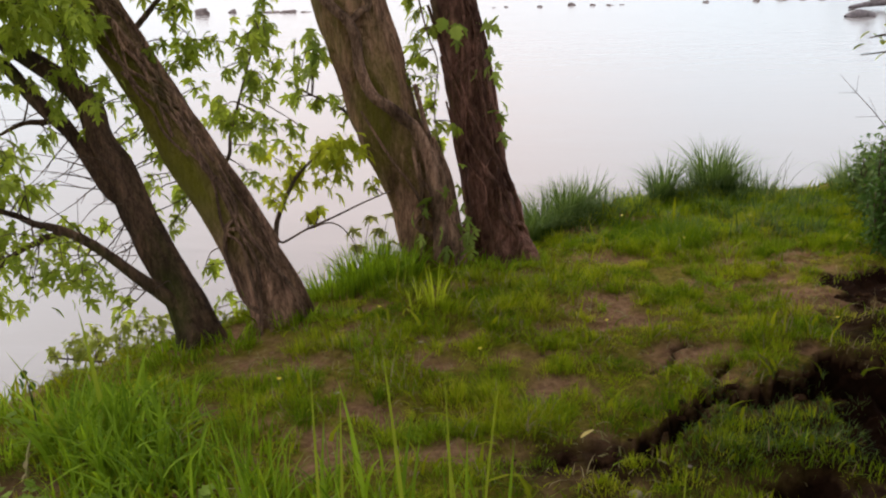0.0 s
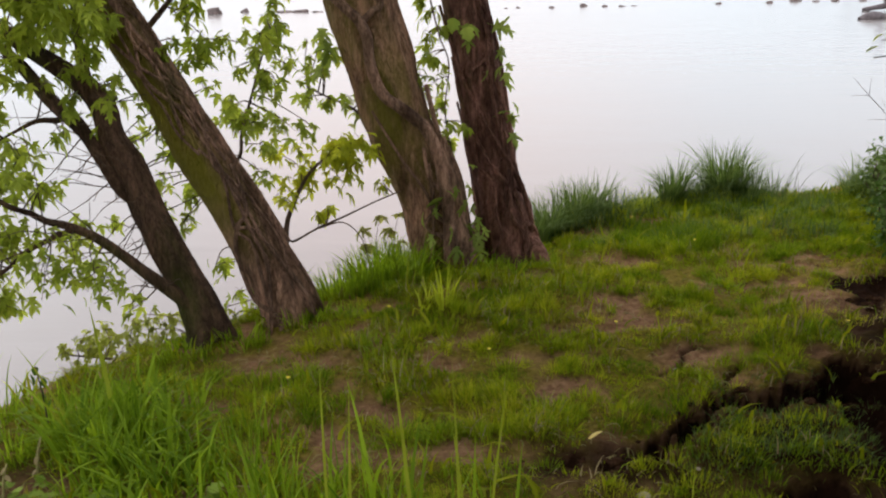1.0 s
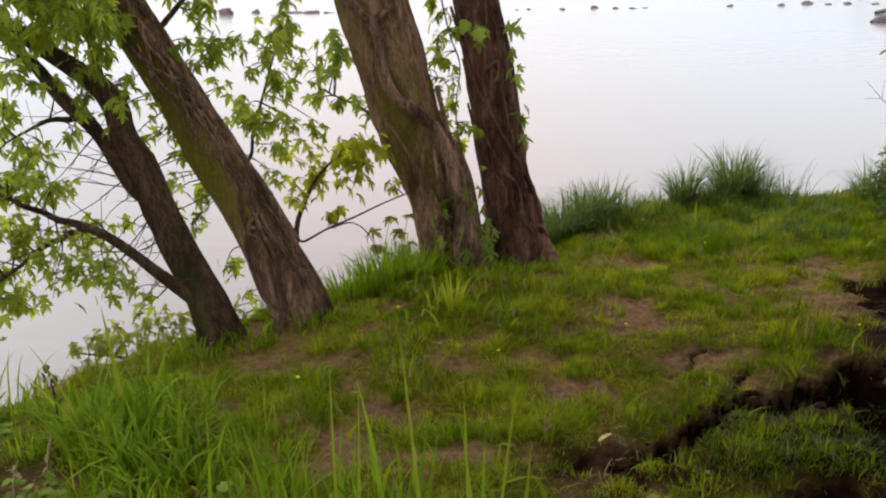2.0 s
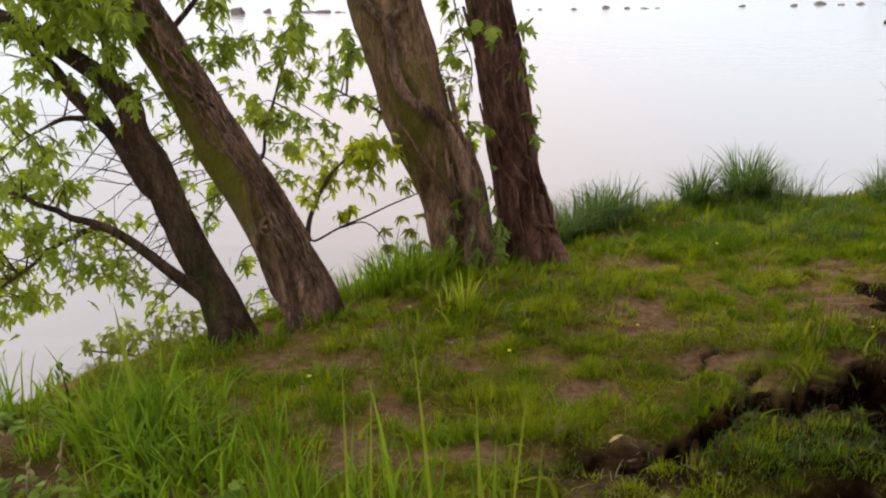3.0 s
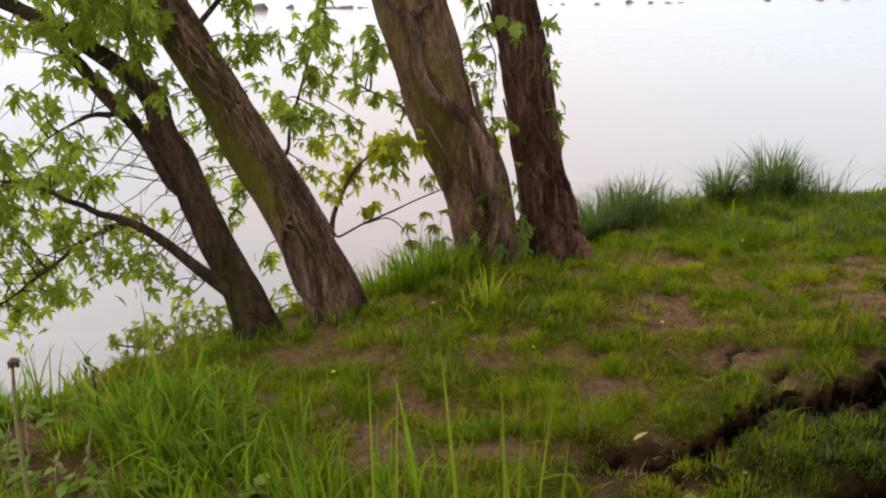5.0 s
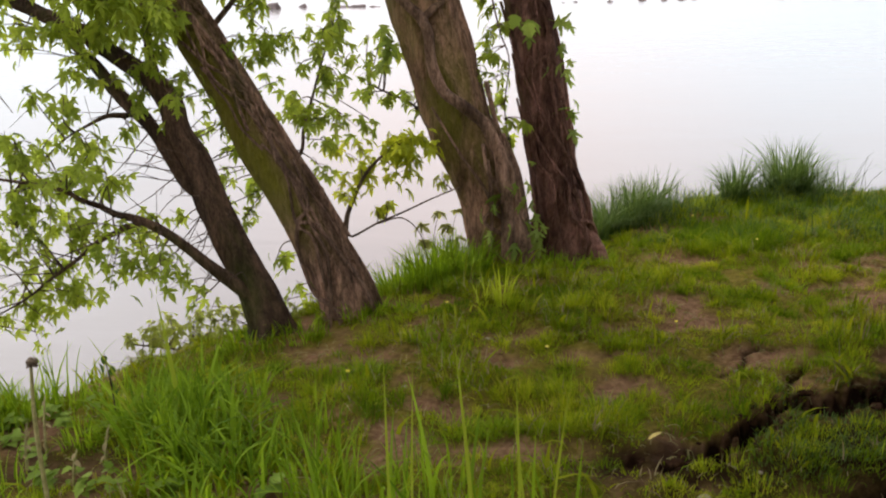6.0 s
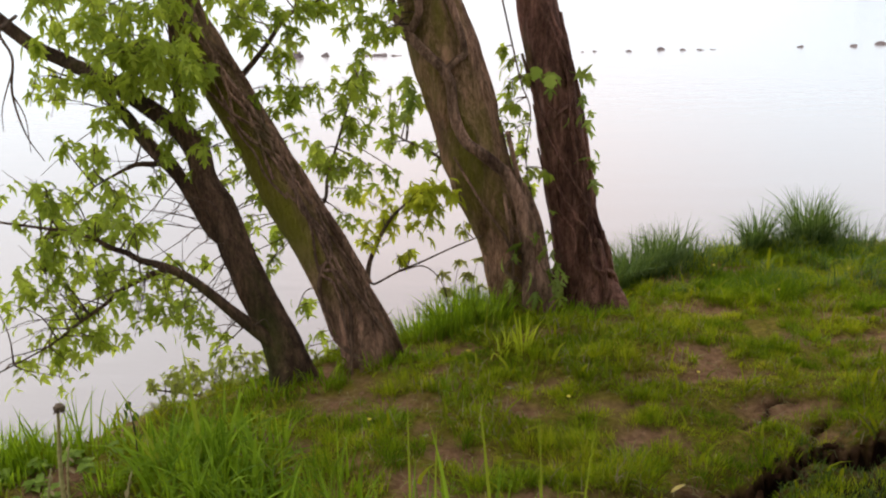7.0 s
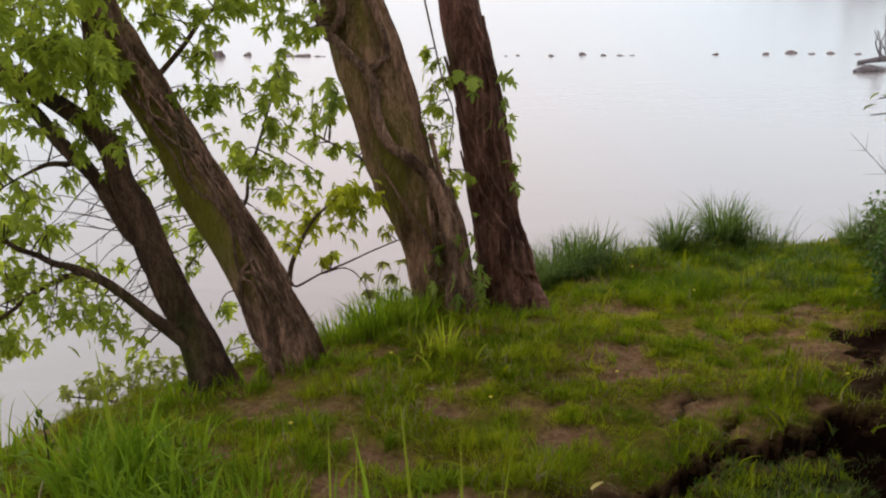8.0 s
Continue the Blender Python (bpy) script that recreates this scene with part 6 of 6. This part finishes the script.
# round soft tufts scattered through the short turf
for k in range(70):
    x, y = wrng.uniform(-1.0, 1.9), wrng.uniform(2.7, 5.0)
    q, w = np.array([x]), np.array([y])
    d, s = to_line(q, w, EDGE)
    if bareness(q, w)[0] > 0.25 or humus(q, w)[0] > 0.05 or d[0] * s[0] < 0.25:
        continue
    hgt = wrng.uniform(0.05, 0.10)
    tuft(x, y, 130, hgt, wrng.uniform(0.05, 0.09), 0.0036, TALL if k % 3 else LAWN, "low rounded tuft of soft green grass in the turf", (0.2, 1.0), group="turf tufts")
# the darker rim blade colour stands in for shade on this grass
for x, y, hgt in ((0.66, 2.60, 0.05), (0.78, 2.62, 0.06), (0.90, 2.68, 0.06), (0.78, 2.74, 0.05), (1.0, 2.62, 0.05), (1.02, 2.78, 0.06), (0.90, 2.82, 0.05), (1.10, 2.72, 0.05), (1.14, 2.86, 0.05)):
    tuft(x, y, 110, hgt, 0.075, 0.0034, RIM_BLADE, "low grass beside the gully, shade put into its darker blades", (0.2, 1.1), group="gully tufts")
# grass hanging over the gully's sides, its shade painted by the same dark blades
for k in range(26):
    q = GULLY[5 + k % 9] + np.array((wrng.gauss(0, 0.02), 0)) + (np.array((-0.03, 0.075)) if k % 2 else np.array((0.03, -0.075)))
    tuft(q[0], q[1], 40, wrng.uniform(0.03, 0.055), 0.035, 0.0028, RIM_BLADE, "ragged grass hanging over the gully's side, in shade-dark blades", (0.3, 1.0), group="gully tufts")
# loose bits of straw, twig and leaf on the worn soil
litter = []
for cx, cy, a, b in BARE:
    for _ in range(int(14 + 300 * a * b)):
        litter.append((wrng.gauss(cx, a * 0.7), wrng.gauss(cy, b * 0.7)))
pieces = []
for x, y in litter:
    t, ln, g = wrng.uniform(0, 6.28), wrng.uniform(0.012, 0.04), g_at(x, y)
    ex, ey = x + ln * math.cos(t), y + ln * math.sin(t)
    pieces.append(tube([(x, y, g + 0.002, 0.0013), ((x + ex) / 2, (y + ey) / 2, max(g, g_at(ex, ey)) + 0.006, 0.0012), (ex, ey, g_at(ex, ey) + 0.002, 0.0008)], 4, 0.02))
tagged(new("straw_litter", soup("straw_litter", *joined(pieces), STALK)), "bits of dry straw and twig on the worn soil", "litter", kind="stuff")
for k in range(60):
    cx, cy, a, b = BARE[k % len(BARE)]
    x, y, w = wrng.gauss(cx, a * 0.6), wrng.gauss(cy, b * 0.6), wrng.uniform(0.004, 0.011)
    if damp(np.array([x]), np.array([y]))[0] > 0.1:
        continue
    thing("soil_crumb", (x, y, g_at(x, y) + w * 0.2), "small crumb of dry brown soil on bare ground", "clod", "soil crumbs", data=stone_mesh("soil_crumb", (w * 1.2, w, w * 0.6), CRUMB, k * 1.3, 2, 1.6))
